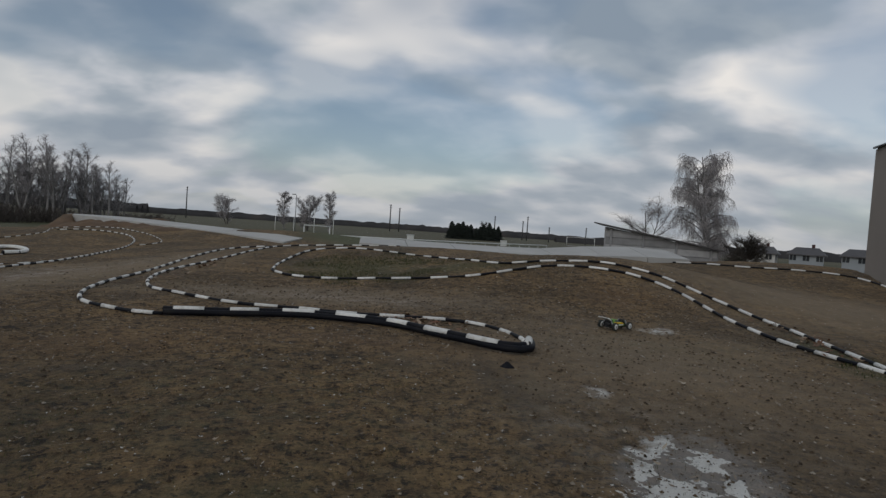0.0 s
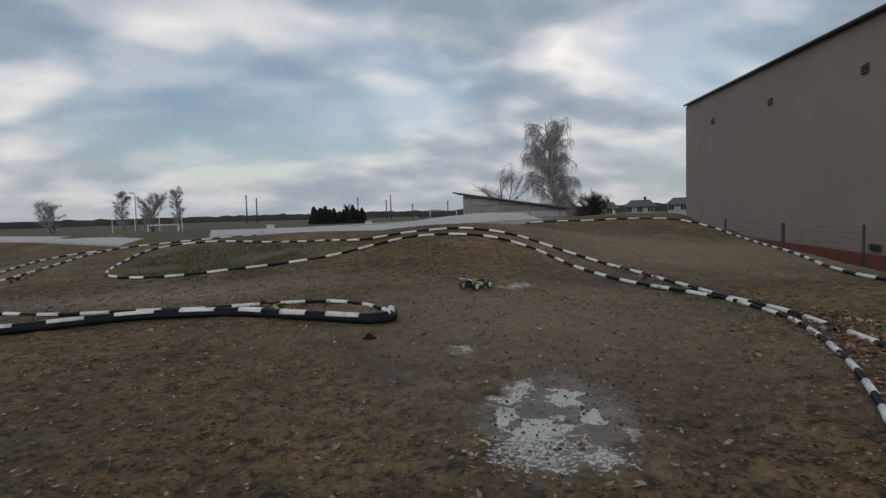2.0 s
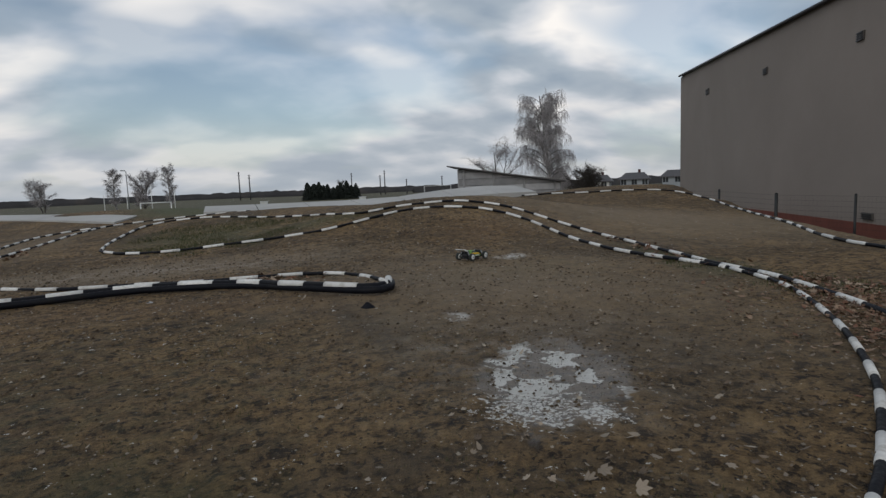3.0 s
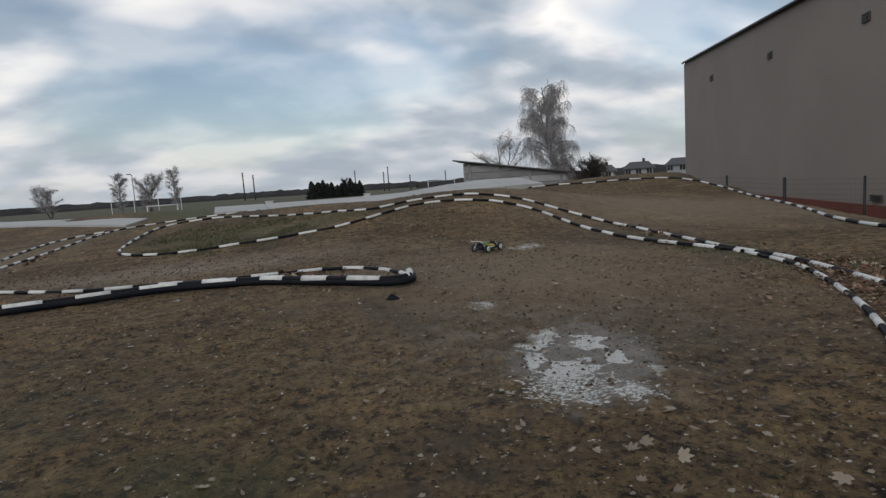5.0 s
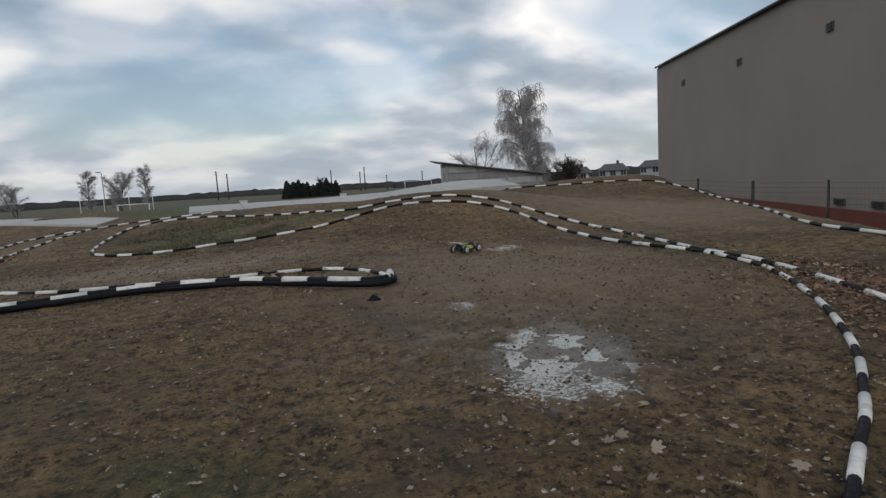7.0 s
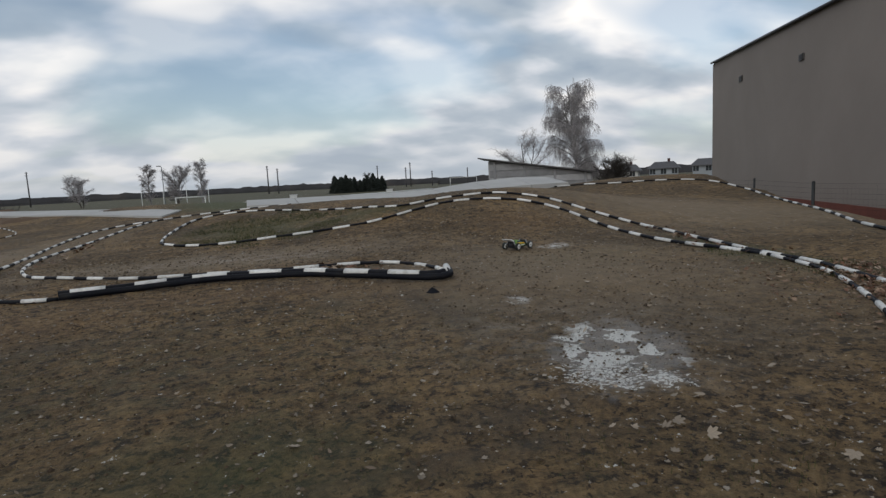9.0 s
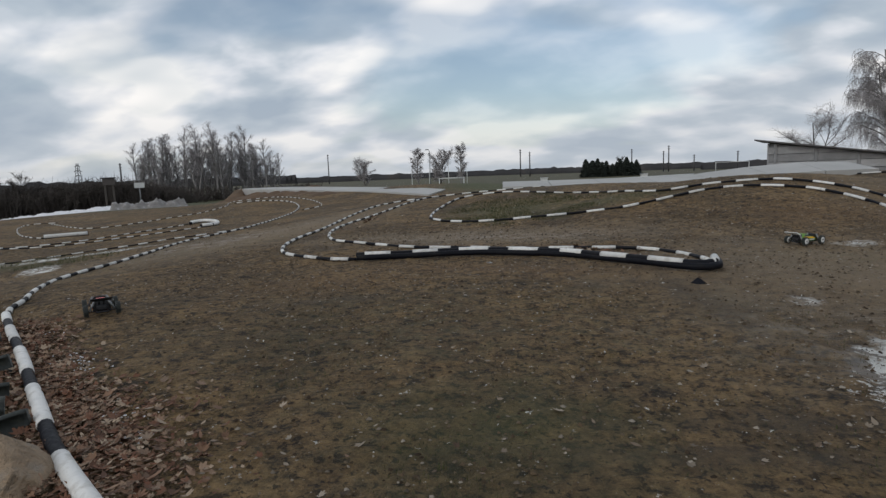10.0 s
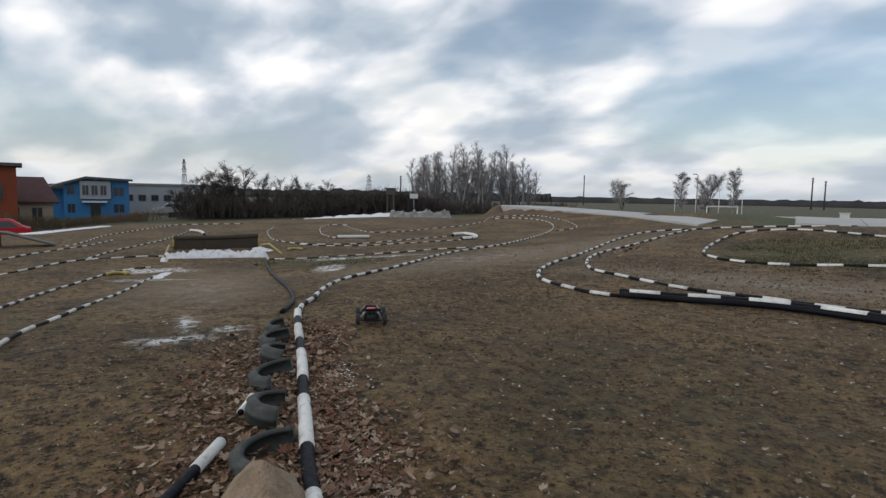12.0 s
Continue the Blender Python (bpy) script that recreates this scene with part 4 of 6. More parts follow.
def hall_vent(u, z, w, h, sub):
    c = hp(u) + hn * 0.02
    v = new("vent")
    v.parent = hall
    v.matrix_basis = Matrix.Translation((c.x, c.y, z)) @ Matrix((( hd.x, hn.x, 0, 0), (hd.y, hn.y, 0, 0), (0, 0, 1, 0), (0, 0, 0, 1)))
    bm = boxm(-w / 2, -0.02, -h / 2, w / 2, 0.03, h / 2, bevel=0.012)
    part("backing", bm, M_VENT, v, flat=True)
    for k in range(sub):
        z0 = -h / 2 + h * (k + 0.15) / sub
        part("slat", boxm(-w / 2 + 0.03, 0.03, z0, w / 2 - 0.03, 0.065, z0 + h / sub * 0.45), M_DARKTRIM, v, flat=True)


for u, z, w, h in ((0.235, 5.92, 0.62, 0.32), (0.55, 5.36, 0.50, 0.28), (0.812, 4.92, 0.40, 0.28)):
    hall_vent(u, z, w, h, 4)
for u in (0.838, 0.905):
    hall_vent(u, -0.42, 0.6, 0.2, 3)
lad = hp(0.955) + hn * 0.18
ladder = thing("roof_ladder", "dark steel ladder fixed to the hall wall", "ladder", pose(0, 0, 0))
for s in (-0.22, 0.22):
    q = lad + hd * s
    part("rail", tube(bmesh.new(), [(q.x, q.y, 3.4), (q.x, q.y, 6.0)], 0.025, 6), M_DARKTRIM, ladder)
for k in range(9):
    a, b = lad - hd * 0.22, lad + hd * 0.22
    part("rung", tube(bmesh.new(), [(a.x, a.y, 3.55 + k * 0.28), (b.x, b.y, 3.55 + k * 0.28)], 0.018, 6), M_DARKTRIM, ladder)
lawn = heap("grass_strip", [(15.8, 15.2, -1.46), (15.0, 12.4, -1.46), (13.6, 9.6, -1.46), (12.4, 7.0, -1.46)], 1.6, 0.08, M_GRASS, "dark green grass strip along the hall", "grass", 9, 0.5, "stuff")

fence = thing("wire_fence", "low wire mesh fence with dark steel posts before the hall", "fence", pose(0, 0, 0))
FP = [(12.9, 16.4), (13.4, 14.4), (14.05, 12.9), (14.25, 10.7), (14.1, 8.4), (13.9, 6.2)]
FT = [0.55, 0.50, 0.36, 0.33, 0.30, 0.28]
for i, ((x, y), t) in enumerate(zip(FP, FT)):
    zb = min(terrain(x, y), t - 0.9) - 0.1
    post = part("post", tube(bmesh.new(), [(x, y, zb), (x, y, t)], 0.045 if i == 2 else 0.032, 8), M_POST, fence)
    part("cap", tube(bmesh.new(), [(x, y, t), (x, y, t + 0.025)], [0.05 if i == 2 else 0.037, 0.02], 8), M_POST, post)
for i in range(len(FP) - 1):
    verts, faces = [], []
    (x0, y0), (x1, y1) = FP[i], FP[i + 1]
    dirn = Vector((x1 - x0, y1 - y0, 0))
    L = dirn.length
    dirn /= L
    z0, z1 = FT[i] - 0.04, FT[i + 1] - 0.04

    def strand(a, b, r=0.0013):
        bmv = len(verts)
        for p in (a, b):
            for o in (Vector((0, 0, r)), Vector((dirn.y * r, -dirn.x * r, -r)), Vector((-dirn.y * r, dirn.x * r, -r))):
                verts.append(tuple(Vector(p) + o))
        for k in range(3):
            faces.append((bmv + k, bmv + (k + 1) % 3, bmv + 3 + (k + 1) % 3, bmv + 3 + k))

    for k in range(int(L / 0.11)):
        s = k * 0.11
        zt = z0 + (z1 - z0) * s / L
        strand((x0 + dirn.x * s, y0 + dirn.y * s, zt - 1.0), (x0 + dirn.x * s, y0 + dirn.y * s, zt))
    for k in range(8):
        h = k * 0.14
        strand((x0, y0, z0 - h), (x1, y1, z1 - h), 0.0018)
    raw("mesh_panel", verts, faces, M_POST, fence, "thin wire mesh")


# ---- the shed behind the mound ----
shed = thing("shed", "low shed of pale weathered boards with a dark sloping roof", "shed", pose(0, 0, 0))
S0, S1 = Vector((8.2, 24.4, -1.2)), Vector((12.3, 22.6, -1.2))
sd = (S1 - S0).normalized()
sn = Vector((sd.y, -sd.x, 0))
sl = (S1 - S0).length
stop = lambda u: 1.70 + (0.96 - 1.70) * u
for k in range(10):
    z0 = -1.15 + k * 0.30
    z1 = z0 + 0.272
    u1 = min(1.0, (1.70 - z1) / (1.70 - 0.96)) if z1 > 0.96 else 1.0
    if u1 <= 0.05:
        continue
    ub = min(1.0, (1.70 - z0) / (1.70 - 0.96)) if z0 > 0.96 else 1.0
    bm = bmesh.new()
    a, b, c = S0, S0 + sd * sl * ub, S0 + sd * sl * u1
    o = sn * (0.02 + 0.012 * (k % 2))
    i = -sn * 0.03
    q = [bm.verts.new((p.x + w.x, p.y + w.y, z)) for w in (o, i) for p, z in ((a, z0), (b, z0), (c, z1), (a, z1))]
    for f in ((0, 1, 2, 3), (7, 6, 5, 4), (0, 4, 5, 1), (1, 5, 6, 2), (2, 6, 7, 3), (3, 7, 4, 0)):
        bm.faces.new([q[j] for j in f])
    part("board", bm, M_PLANK, shed, flat=True)
wall_piece("back_boarding", [(S0.x - sn.x * 0.04, S0.y - sn.y * 0.04, -1.2), (S1.x - sn.x * 0.04, S1.y - sn.y * 0.04, -1.2)], [1.69, 0.95], 0.03, M_PLANK, shed)
wall_piece("side_wall", [(S0.x, S0.y, -1.2), (S0.x - sn.x * 3, S0.y - sn.y * 3, -1.2)], [1.68, 1.62], 0.06, M_PLANK, shed)
wall_piece("side_wall", [(S1.x - sn.x * 3, S1.y - sn.y * 3, -1.2), (S1.x, S1.y, -1.2)], [0.93, 0.96], 0.06, M_PLANK, shed)
ra, rb = S0 - sd * 0.5 + sn * 0.35, S1 + sd * 0.25 + sn * 0.35
rz = lambda p: stop((p - S0).dot(sd) / sl)
verts = []
for dz in (0.09, 0.0):
    for p in (ra, rb, rb - sn * 3.6, ra - sn * 3.6):
        verts.append((p.x, p.y, rz(p) + 0.03 + dz * 0.6))
raw("roof", verts, [(0, 1, 2, 3), (7, 6, 5, 4), (0, 4, 5, 1), (1, 5, 6, 2), (2, 6, 7, 3), (3, 7, 4, 0)], M_ROOFD, shed, "dark sheet roof with an overhang")
for k in range(4):
    p = S0 + sd * sl * (0.05 + 0.3 * k) + sn * 0.05
    part("batten", boxm(p.x - 0.04, p.y - 0.04, -1.2, p.x + 0.04, p.y + 0.04, stop(0.05 + 0.3 * k) - 0.02), M_PLANK, shed, flat=True)


# ---- trees ----
def limb(verts, faces, pts, radii, sides):
    base = len(verts)
    for i, p in enumerate(pts):
        d = (pts[min(i + 1, len(pts) - 1)] - pts[max(i - 1, 0)]).normalized()
        ref = Vector((0, 0, 1)) if abs(d.z) < 0.9 else Vector((1, 0, 0))
        a = d.cross(ref).normalized()
        b = a.cross(d)
        for k in range(sides):
            w = 2 * math.pi * k / sides
            verts.append(tuple(p + (a * math.cos(w) + b * math.sin(w)) * radii[i]))
    for i in range(len(pts) - 1):
        for k in range(sides):
            faces.append((base + i * sides + k, base + i * sides + (k + 1) % sides, base + (i + 1) * sides + (k + 1) % sides, base + (i + 1) * sides + k))


def grow(rng, start, dirn, length, radius, bend, droop, n):
    pts, radii = [start.copy()], [radius]
    d = dirn.normalized()
    for i in range(n):
        d = (d + Vector((rng.uniform(-1, 1), rng.uniform(-1, 1), rng.uniform(-1, 1))) * bend + Vector((0, 0, -droop))).normalized()
        pts.append(pts[-1] + d * length / n)
        radii.append(radius * (1 - 0.8 * (i + 1) / n))
    return pts, radii


def bare_tree(name, height, spread, seed, label, bark=None, twigmat=None, weeping=0.0, boughs=26, twigs=16, fine=5, first=0.18, trunks=1, up=0.75, tw=0.012, group=""):
    """A leafless tree: tapered trunk, boughs with side branches, and a crown of fine twigs."""
    rng = random.Random(seed)
    ob = thing(name, label, "tree", group=group)
    tv, tf, cv, cf = [], [], [], []
    for k in range(trunks):
        lean = Vector((rng.uniform(-0.12, 0.12) * (1 + 1.2 * (trunks > 1)), rng.uniform(-0.12, 0.12), 1))
        hh = height * (1 - 0.12 * k)
        tp, tr = grow(rng, Vector((0.25 * k, 0.12 * k, -0.2)), lean, hh, 0.018 * hh + 0.03, 0.05, -0.02, 12)
        limb(tv, tf, tp, tr, 8)
        for b in range(boughs // trunks):
            f = first + (0.97 - first) * ((b + rng.random()) / (boughs // trunks))
            i = min(11, int(f * 12))
            p = tp[i].lerp(tp[i + 1], f * 12 - i)
            a = rng.uniform(0, 2 * math.pi)
            shape = math.sin(math.pi * min(1, (1 - f) * 0.82 + 0.12)) ** 0.8
            L = spread * shape * rng.uniform(0.7, 1.1)
            d = Vector((math.cos(a), math.sin(a), up + 0.5 * f))
            bp, br = grow(rng, p, d, L * 1.25, max(0.012, tr[i] * 0.5), 0.13, 0.10 * weeping, 7)
            limb(tv, tf, bp, br, 5)
            for t in range(twigs):
                j = rng.uniform(1.5, 6.9)
                q = bp[int(j)].lerp(bp[int(j) + 1], j % 1)
                dd = (bp[int(j) + 1] - bp[int(j)]).normalized() + Vector((rng.uniform(-1, 1), rng.uniform(-1, 1), rng.uniform(-0.5, 0.9)))
                tl = spread * rng.uniform(0.22, 0.42)
                wp, wr = grow(rng, q, dd, tl, tw * 1.3, 0.2, 0.42 * weeping, 4)
                limb(cv, cf, wp, wr, 3)
                for s in range(fine):
                    e = rng.uniform(0.6, 3.9)
                    q2 = wp[int(e)].lerp(wp[int(e) + 1], e % 1)
                    d2 = Vector((rng.uniform(-1, 1), rng.uniform(-1, 1), rng.uniform(-0.4, 0.8) - 1.1 * weeping))
                    fp, fr = grow(rng, q2, d2, tl * rng.uniform(0.5, 0.9) * (1 + 0.5 * weeping), tw * 0.75, 0.15, 0.5 * weeping, 3)
                    limb(cv, cf, fp, fr, 3)
    raw("trunk", tv, tf, bark or M_BARK, ob, "tapered trunk and boughs", flat=False)
    raw("crown", cv, cf, twigmat or M_TWIG, ob, "bare drooping twigs" if weeping else "bare fine twigs", flat=False)
    return ob


def far_ground(x, y):
    return terrain(x, y) + (0.5 * noise.noise((x * 0.012, y * 0.012, 1)) * smooth(60, 140, math.hypot(x, y)) if math.hypot(x, y) > 60 else 0)


def put(ob, x, y, turn=0.0, s=1.0, dz=0.0):
    ob.matrix_basis = Matrix.Translation((x, y, far_ground(x, y) + dz)) @ pose(0, 0, 0, 0, 0, turn) @ Matrix.Diagonal((s, s, s, 1))
    return ob


def again(ob, x, y, turn, s, dz=0.0):
    c = copy_thing(ob, Matrix.Identity(4))
    return put(c, x, y, turn, s, dz)


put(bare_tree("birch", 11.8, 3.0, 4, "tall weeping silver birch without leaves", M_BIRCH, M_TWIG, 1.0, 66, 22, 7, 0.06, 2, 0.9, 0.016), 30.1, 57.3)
put(bare_tree("fruit_tree", 5.6, 2.6, 9, "small spreading bare fruit tree behind the shed", M_BARK, M_TWIG, 0.0, 26, 14, 5, 0.22, 2, 0.5, 0.013), 22.8, 55.0)
put(bare_tree("round_bush", 2.9, 1.75, 12, "dense round bare bush before the houses", M_BARK, M_TWIGD, 0.0, 60, 18, 6, 0.03, 3, 0.35, 0.016), 30.6, 51.1)
GR = "birch grove beside the track"
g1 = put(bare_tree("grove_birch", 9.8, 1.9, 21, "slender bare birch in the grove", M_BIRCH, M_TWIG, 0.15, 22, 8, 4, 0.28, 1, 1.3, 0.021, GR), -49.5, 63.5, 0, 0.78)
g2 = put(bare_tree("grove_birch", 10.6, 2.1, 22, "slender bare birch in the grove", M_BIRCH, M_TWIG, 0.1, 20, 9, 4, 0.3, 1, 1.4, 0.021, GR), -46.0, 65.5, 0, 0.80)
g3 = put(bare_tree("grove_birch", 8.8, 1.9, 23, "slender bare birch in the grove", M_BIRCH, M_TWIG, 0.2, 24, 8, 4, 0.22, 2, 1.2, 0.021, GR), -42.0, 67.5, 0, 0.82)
rng = random.Random(5)
for k in range(64):
    u = k / 63
    x, y = -50.5 + 13.2 * u + rng.uniform(-0.6, 0.6), 62.5 + 9.3 * u + rng.uniform(-2.5, 3.0)
    again((g1, g2, g3)[k % 3], x, y, rng.uniform(0, 360), rng.choice((0.54, 0.60, 0.66, 0.72, 0.76, 0.86)) * (0.86 + 0.14 * math.sin(3.1 * u)))
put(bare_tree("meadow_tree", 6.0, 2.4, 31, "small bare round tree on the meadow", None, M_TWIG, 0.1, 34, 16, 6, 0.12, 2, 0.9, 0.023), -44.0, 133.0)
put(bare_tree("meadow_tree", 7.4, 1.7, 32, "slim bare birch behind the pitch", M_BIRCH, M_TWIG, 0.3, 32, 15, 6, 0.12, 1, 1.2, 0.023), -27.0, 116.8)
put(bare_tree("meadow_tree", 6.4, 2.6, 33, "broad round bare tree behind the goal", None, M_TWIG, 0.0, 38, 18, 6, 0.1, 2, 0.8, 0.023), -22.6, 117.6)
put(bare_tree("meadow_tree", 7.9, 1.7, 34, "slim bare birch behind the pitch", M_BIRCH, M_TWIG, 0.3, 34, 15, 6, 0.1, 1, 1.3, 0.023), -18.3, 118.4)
put(bare_tree("meadow_tree", 5.2, 2.6, 35, "low spreading bare tree far out on the meadow", None, M_TWIGD, 0.0, 20, 12, 4, 0.2, 2, 0.6, 0.025), 25.0, 210.0, 0, 1.0)


def fir(name, h, r, seed, label, group):
    """A dense dark fir: trunk and whorls of ragged boughs."""
    rng = random.Random(seed)
    ob = thing(name, label, "tree", group=group)
    tv, tf, cv, cf = [], [], [], []
    limb(tv, tf, [Vector((0, 0, -0.2)), Vector((0, 0, h * 0.5)), Vector((0, 0, h))], [0.09, 0.05, 0.01], 6)
    for k in range(24):
        f = k / 24
        z = 0.15 + f * (h - 0.2)
        for j in range(13):
            a = rng.uniform(0, 6.283)
            L = r * (1 - f) ** 0.6 * rng.uniform(0.75, 1.15) + 0.06
            p0, p1 = Vector((0, 0, z + 0.12)), Vector((math.cos(a) * L, math.sin(a) * L, z - L * rng.uniform(0.05, 0.35)))
            sd2 = Vector((-math.sin(a), math.cos(a), 0)) * L * 0.28
            b = len(cv)
            mid = p0.lerp(p1, 0.55)
            cv += [tuple(p0), tuple(mid + sd2 - Vector((0, 0, 0.06))), tuple(p1), tuple(mid - sd2 - Vector((0, 0, 0.06))), tuple(mid + Vector((0, 0, 0.10))), tuple(mid - Vector((0, 0, 0.16)))]
            cf += [(b, b + 1, b + 4), (b + 1, b + 2, b + 4), (b + 2, b + 3, b + 4), (b + 3, b, b + 4), (b, b + 5, b + 1), (b + 1, b + 5, b + 2), (b + 2, b + 5, b + 3), (b + 3, b + 5, b)]
    raw("trunk", tv, tf, M_BARK, ob)
    raw("foliage", cv, cf, M_FIR, ob, "dense dark green boughs")
    return ob


FG = "row of dark firs on the meadow"
f0 = put(fir("fir_tree", 4.7, 1.9, 41, "dense dark green fir in a row", FG), 9.2, 149.5)
f1 = put(fir("fir_tree", 4.3, 2.0, 42, "dense dark green fir in a row", FG), 11.0, 149.0)
for k in range(11):
    again((f0, f1)[k % 2], 9.6 + k * 1.20 + rng.uniform(-0.3, 0.3), 149.2 + rng.uniform(-1.2, 1.2), rng.uniform(0, 360), rng.uniform(0.72, 1.05))


# woods and thickets too dense to count
def thicket(name, line, width, height, count, seed, mat, label, tw=0.02, branch=6, step=None, hvar=0.5):
    rng = random.Random(seed)
    P, at = catmull(line, 1.0)
    cv, cf = [], []
    for k in range(count):
        i = rng.randrange(len(P))
        x, y = P[i] + np.array([rng.uniform(-width, width), rng.uniform(-width, width)])
        hh = height * (1 - hvar + hvar * (0.5 + 0.9 * noise.noise((x * 0.11, y * 0.11, seed))) + rng.uniform(-0.15, 0.15))
        p = Vector((x, y, far_ground(x, y) - 0.1))
        sp, sr = grow(rng, p, Vector((rng.uniform(-0.5, 0.5), rng.uniform(-0.5, 0.5), 1)), hh, tw * 1.7, 0.1, 0, 4)
        limb(cv, cf, sp, sr, 3)
        for b in range(branch):
            j = rng.uniform(0.5, 3.9)
            q = sp[int(j)].lerp(sp[int(j) + 1], j % 1)
            d = Vector((rng.uniform(-1, 1), rng.uniform(-1, 1), rng.uniform(0.1, 1.0)))
            bp, br = grow(rng, q, d, hh * rng.uniform(0.18, 0.42), tw, 0.2, 0.02, 3)
            limb(cv, cf, bp, br, 3)
    ob = raw(name, cv, cf, mat, label=label, flat=False)
    return tagged(ob, category="trees", kind="stuff")


thicket("thicket", [(-60, 36.5), (-58, 39), (-54, 43.5), (-50, 49), (-46, 53), (-42, 58)], 2.5, 3.25, 2500, 61, M_TWIGD, "dense dark leafless thicket along the track", 0.03, 8)
thicket("thicket", [(-46, 60), (-42, 64), (-37, 69), (-33, 73)], 2.0, 2.2, 420, 62, M_TWIGD, "dark undergrowth below the birch grove", 0.03, 8)
thicket("shrubs", [(-51.5, 15.0), (-53.5, 18), (-56.5, 21.5), (-59, 25), (-60.5, 28), (-61, 30.5)], 1.1, 1.35, 460, 63, M_SHRUB, "brown leafless shrubs before the blue building", 0.014, 16)
wt1 = put(bare_tree("thicket_tree", 6.0, 2.0, 51, "dark bare tree rising from the thicket", None, M_TWIGD, 0.0, 32, 16, 4, 0.2, 2, 0.8, 0.016, "trees in the thicket"), -60.8, 36.0, 0, 0.7)
for k, (x, y, s) in enumerate(((-60.2, 37.0, 0.74), (-59.4, 38.0, 0.80), (-58.7, 39.2, 0.90), (-58.0, 40.2, 0.84), (-56.6, 41.6, 0.72), (-55.2, 43.4, 0.66), (-53.6, 45.2, 0.68), (-51.6, 47.6, 0.60), (-61.3, 34.8, 0.55))):
    again(wt1, x, y, k * 77, s)


def far_wood(name, line, height, mat, label, seed, step):
    """A distant belt of trees: closed clumps with a ragged top, several rows deep."""
    P, at = catmull(line, step)
    verts, faces = [], []
    for row in range(3):
        b = len(verts)
        for i, (x, y) in enumerate(P):
            yy = y + row * height * 1.2
            h = height * (0.55 + 0.35 * noise.noise((at[i] * 0.02, row * 5, seed)) + 0.35 * noise.noise((at[i] * 0.13, row * 7, seed)) + 0.25 * abs(noise.noise((at[i] * 0.7, row * 9, seed)))) * (1 + 0.15 * row)
            w = height * 0.35
            for q, k in ((-1, 0), (-0.8, 0.6), (0, 1), (0.8, 0.6), (1, 0)):
                verts.append((x + 0.4 * step * noise.noise((i, q, row)), yy + w * q, -2.5 + (h + 2.5) * k))
        for i in range(len(P) - 1):
            for k in range(4):
                faces.append((b + i * 5 + k, b + (i + 1) * 5 + k, b + (i + 1) * 5 + k + 1, b + i * 5 + k + 1))
    ob = raw(name, verts, faces, mat, label=label)
    return tagged(ob, category="trees", kind="stuff")


far_wood("far_wood", [(-420, 250), (-260, 300), (-120, 330), (0, 340), (120, 330), (240, 300)], 2.7, M_FARWOOD, "far dark belt of leafless woods", 3, 2.0)
far_wood("far_wood", [(-330, 40), (-300, 130), (-220, 210), (-130, 270)], 4.4, M_FARWOOD, "far dark belt of leafless woods", 5, 2.0)
far_wood("far_wood", [(60, 240), (130, 225), (200, 200), (260, 160)], 1.2, M_FARWOOD, "far hedge and scrub behind the meadow", 7, 1.5)
# horizon hills; their haze is only the tint of M_HILL
far_wood("far_hill", [(-1100, 450), (-700, 800), (-350, 1000), (-50, 1150), (150, 1250)], 5, M_HILL, "low hills on the horizon, haze painted into their colour", 9, 30.0)


# ---- pitch, goals, poles ----
def goal(name, x, y, turn, w, h, d, label, sink=0.0):
    ob = thing(name, label, "goal", pose(x, y, far_ground(x, y) - sink, 0, 0, turn))
    for s in (-1, 1):
        part("post", tube(bmesh.new(), [(s * w / 2, 0, -0.1), (s * w / 2, 0, h)], 0.055, 8), M_WPOST, ob)
        part("back_stay", tube(bmesh.new(), [(s * w / 2, d * 0.6, h), (s * w / 2, d, 0)], 0.03, 6), M_WPOST, ob)
        part("ground_bar", tube(bmesh.new(), [(s * w / 2, 0, 0.05), (s * w / 2, d, 0.05)], 0.03, 6), M_WPOST, ob)
        part("top_stay", tube(bmesh.new(), [(s * w / 2, 0, h), (s * w / 2, d * 0.6, h)], 0.03, 6), M_WPOST, ob)
    part("crossbar", tube(bmesh.new(), [(-w / 2 - 0.05, 0, h), (w / 2 + 0.05, 0, h)], 0.055, 8), M_WPOST, ob)
    part("rear_bar", tube(bmesh.new(), [(-w / 2, d, 0.05), (w / 2, d, 0.05)], 0.03, 6), M_WPOST, ob)
    return ob


goal("small_goal", -11.6, 66.0, 8, 2.9, 1.95, 1.0, "white steel handball goal on the grass pitch", 0.3)
goal("large_goal", 44.0, 150.0, -20, 7.3, 2.4, 2.0, "white football goal far out on the pitch")


def mast(name, x, y, top, r, mat, label, lamp=0.0, cross=0, group=""):
    z = far_ground(x, y)
    ob = thing(name, label, "post", pose(x, y, z), group=group)
    H = top - z
    part("pole", tube(bmesh.new(), [(0, 0, -0.2), (0, 0, H * 0.5), (0, 0, H)], [r * 1.15, r, r * 0.8], 8), mat, ob)
    if lamp:
        part("arm", tube(bmesh.new(), [(0, 0, H - 0.02), (lamp * 0.5, 0, H + 0.12), (lamp, 0, H + 0.1)], r * 0.55, 6), mat, ob)
        part("lamp_head", boxm(lamp - 0.02, -0.09, H + 0.04, lamp + 0.42, 0.09, H + 0.14, bevel=0.02), M_GALV, ob)
    for k in range(cross):
        part("crossarm", boxm(-0.45, -0.06, H - 0.4 - 0.8 * k, 0.45, 0.06, H - 0.28 - 0.8 * k), mat, ob, flat=True)
    return ob


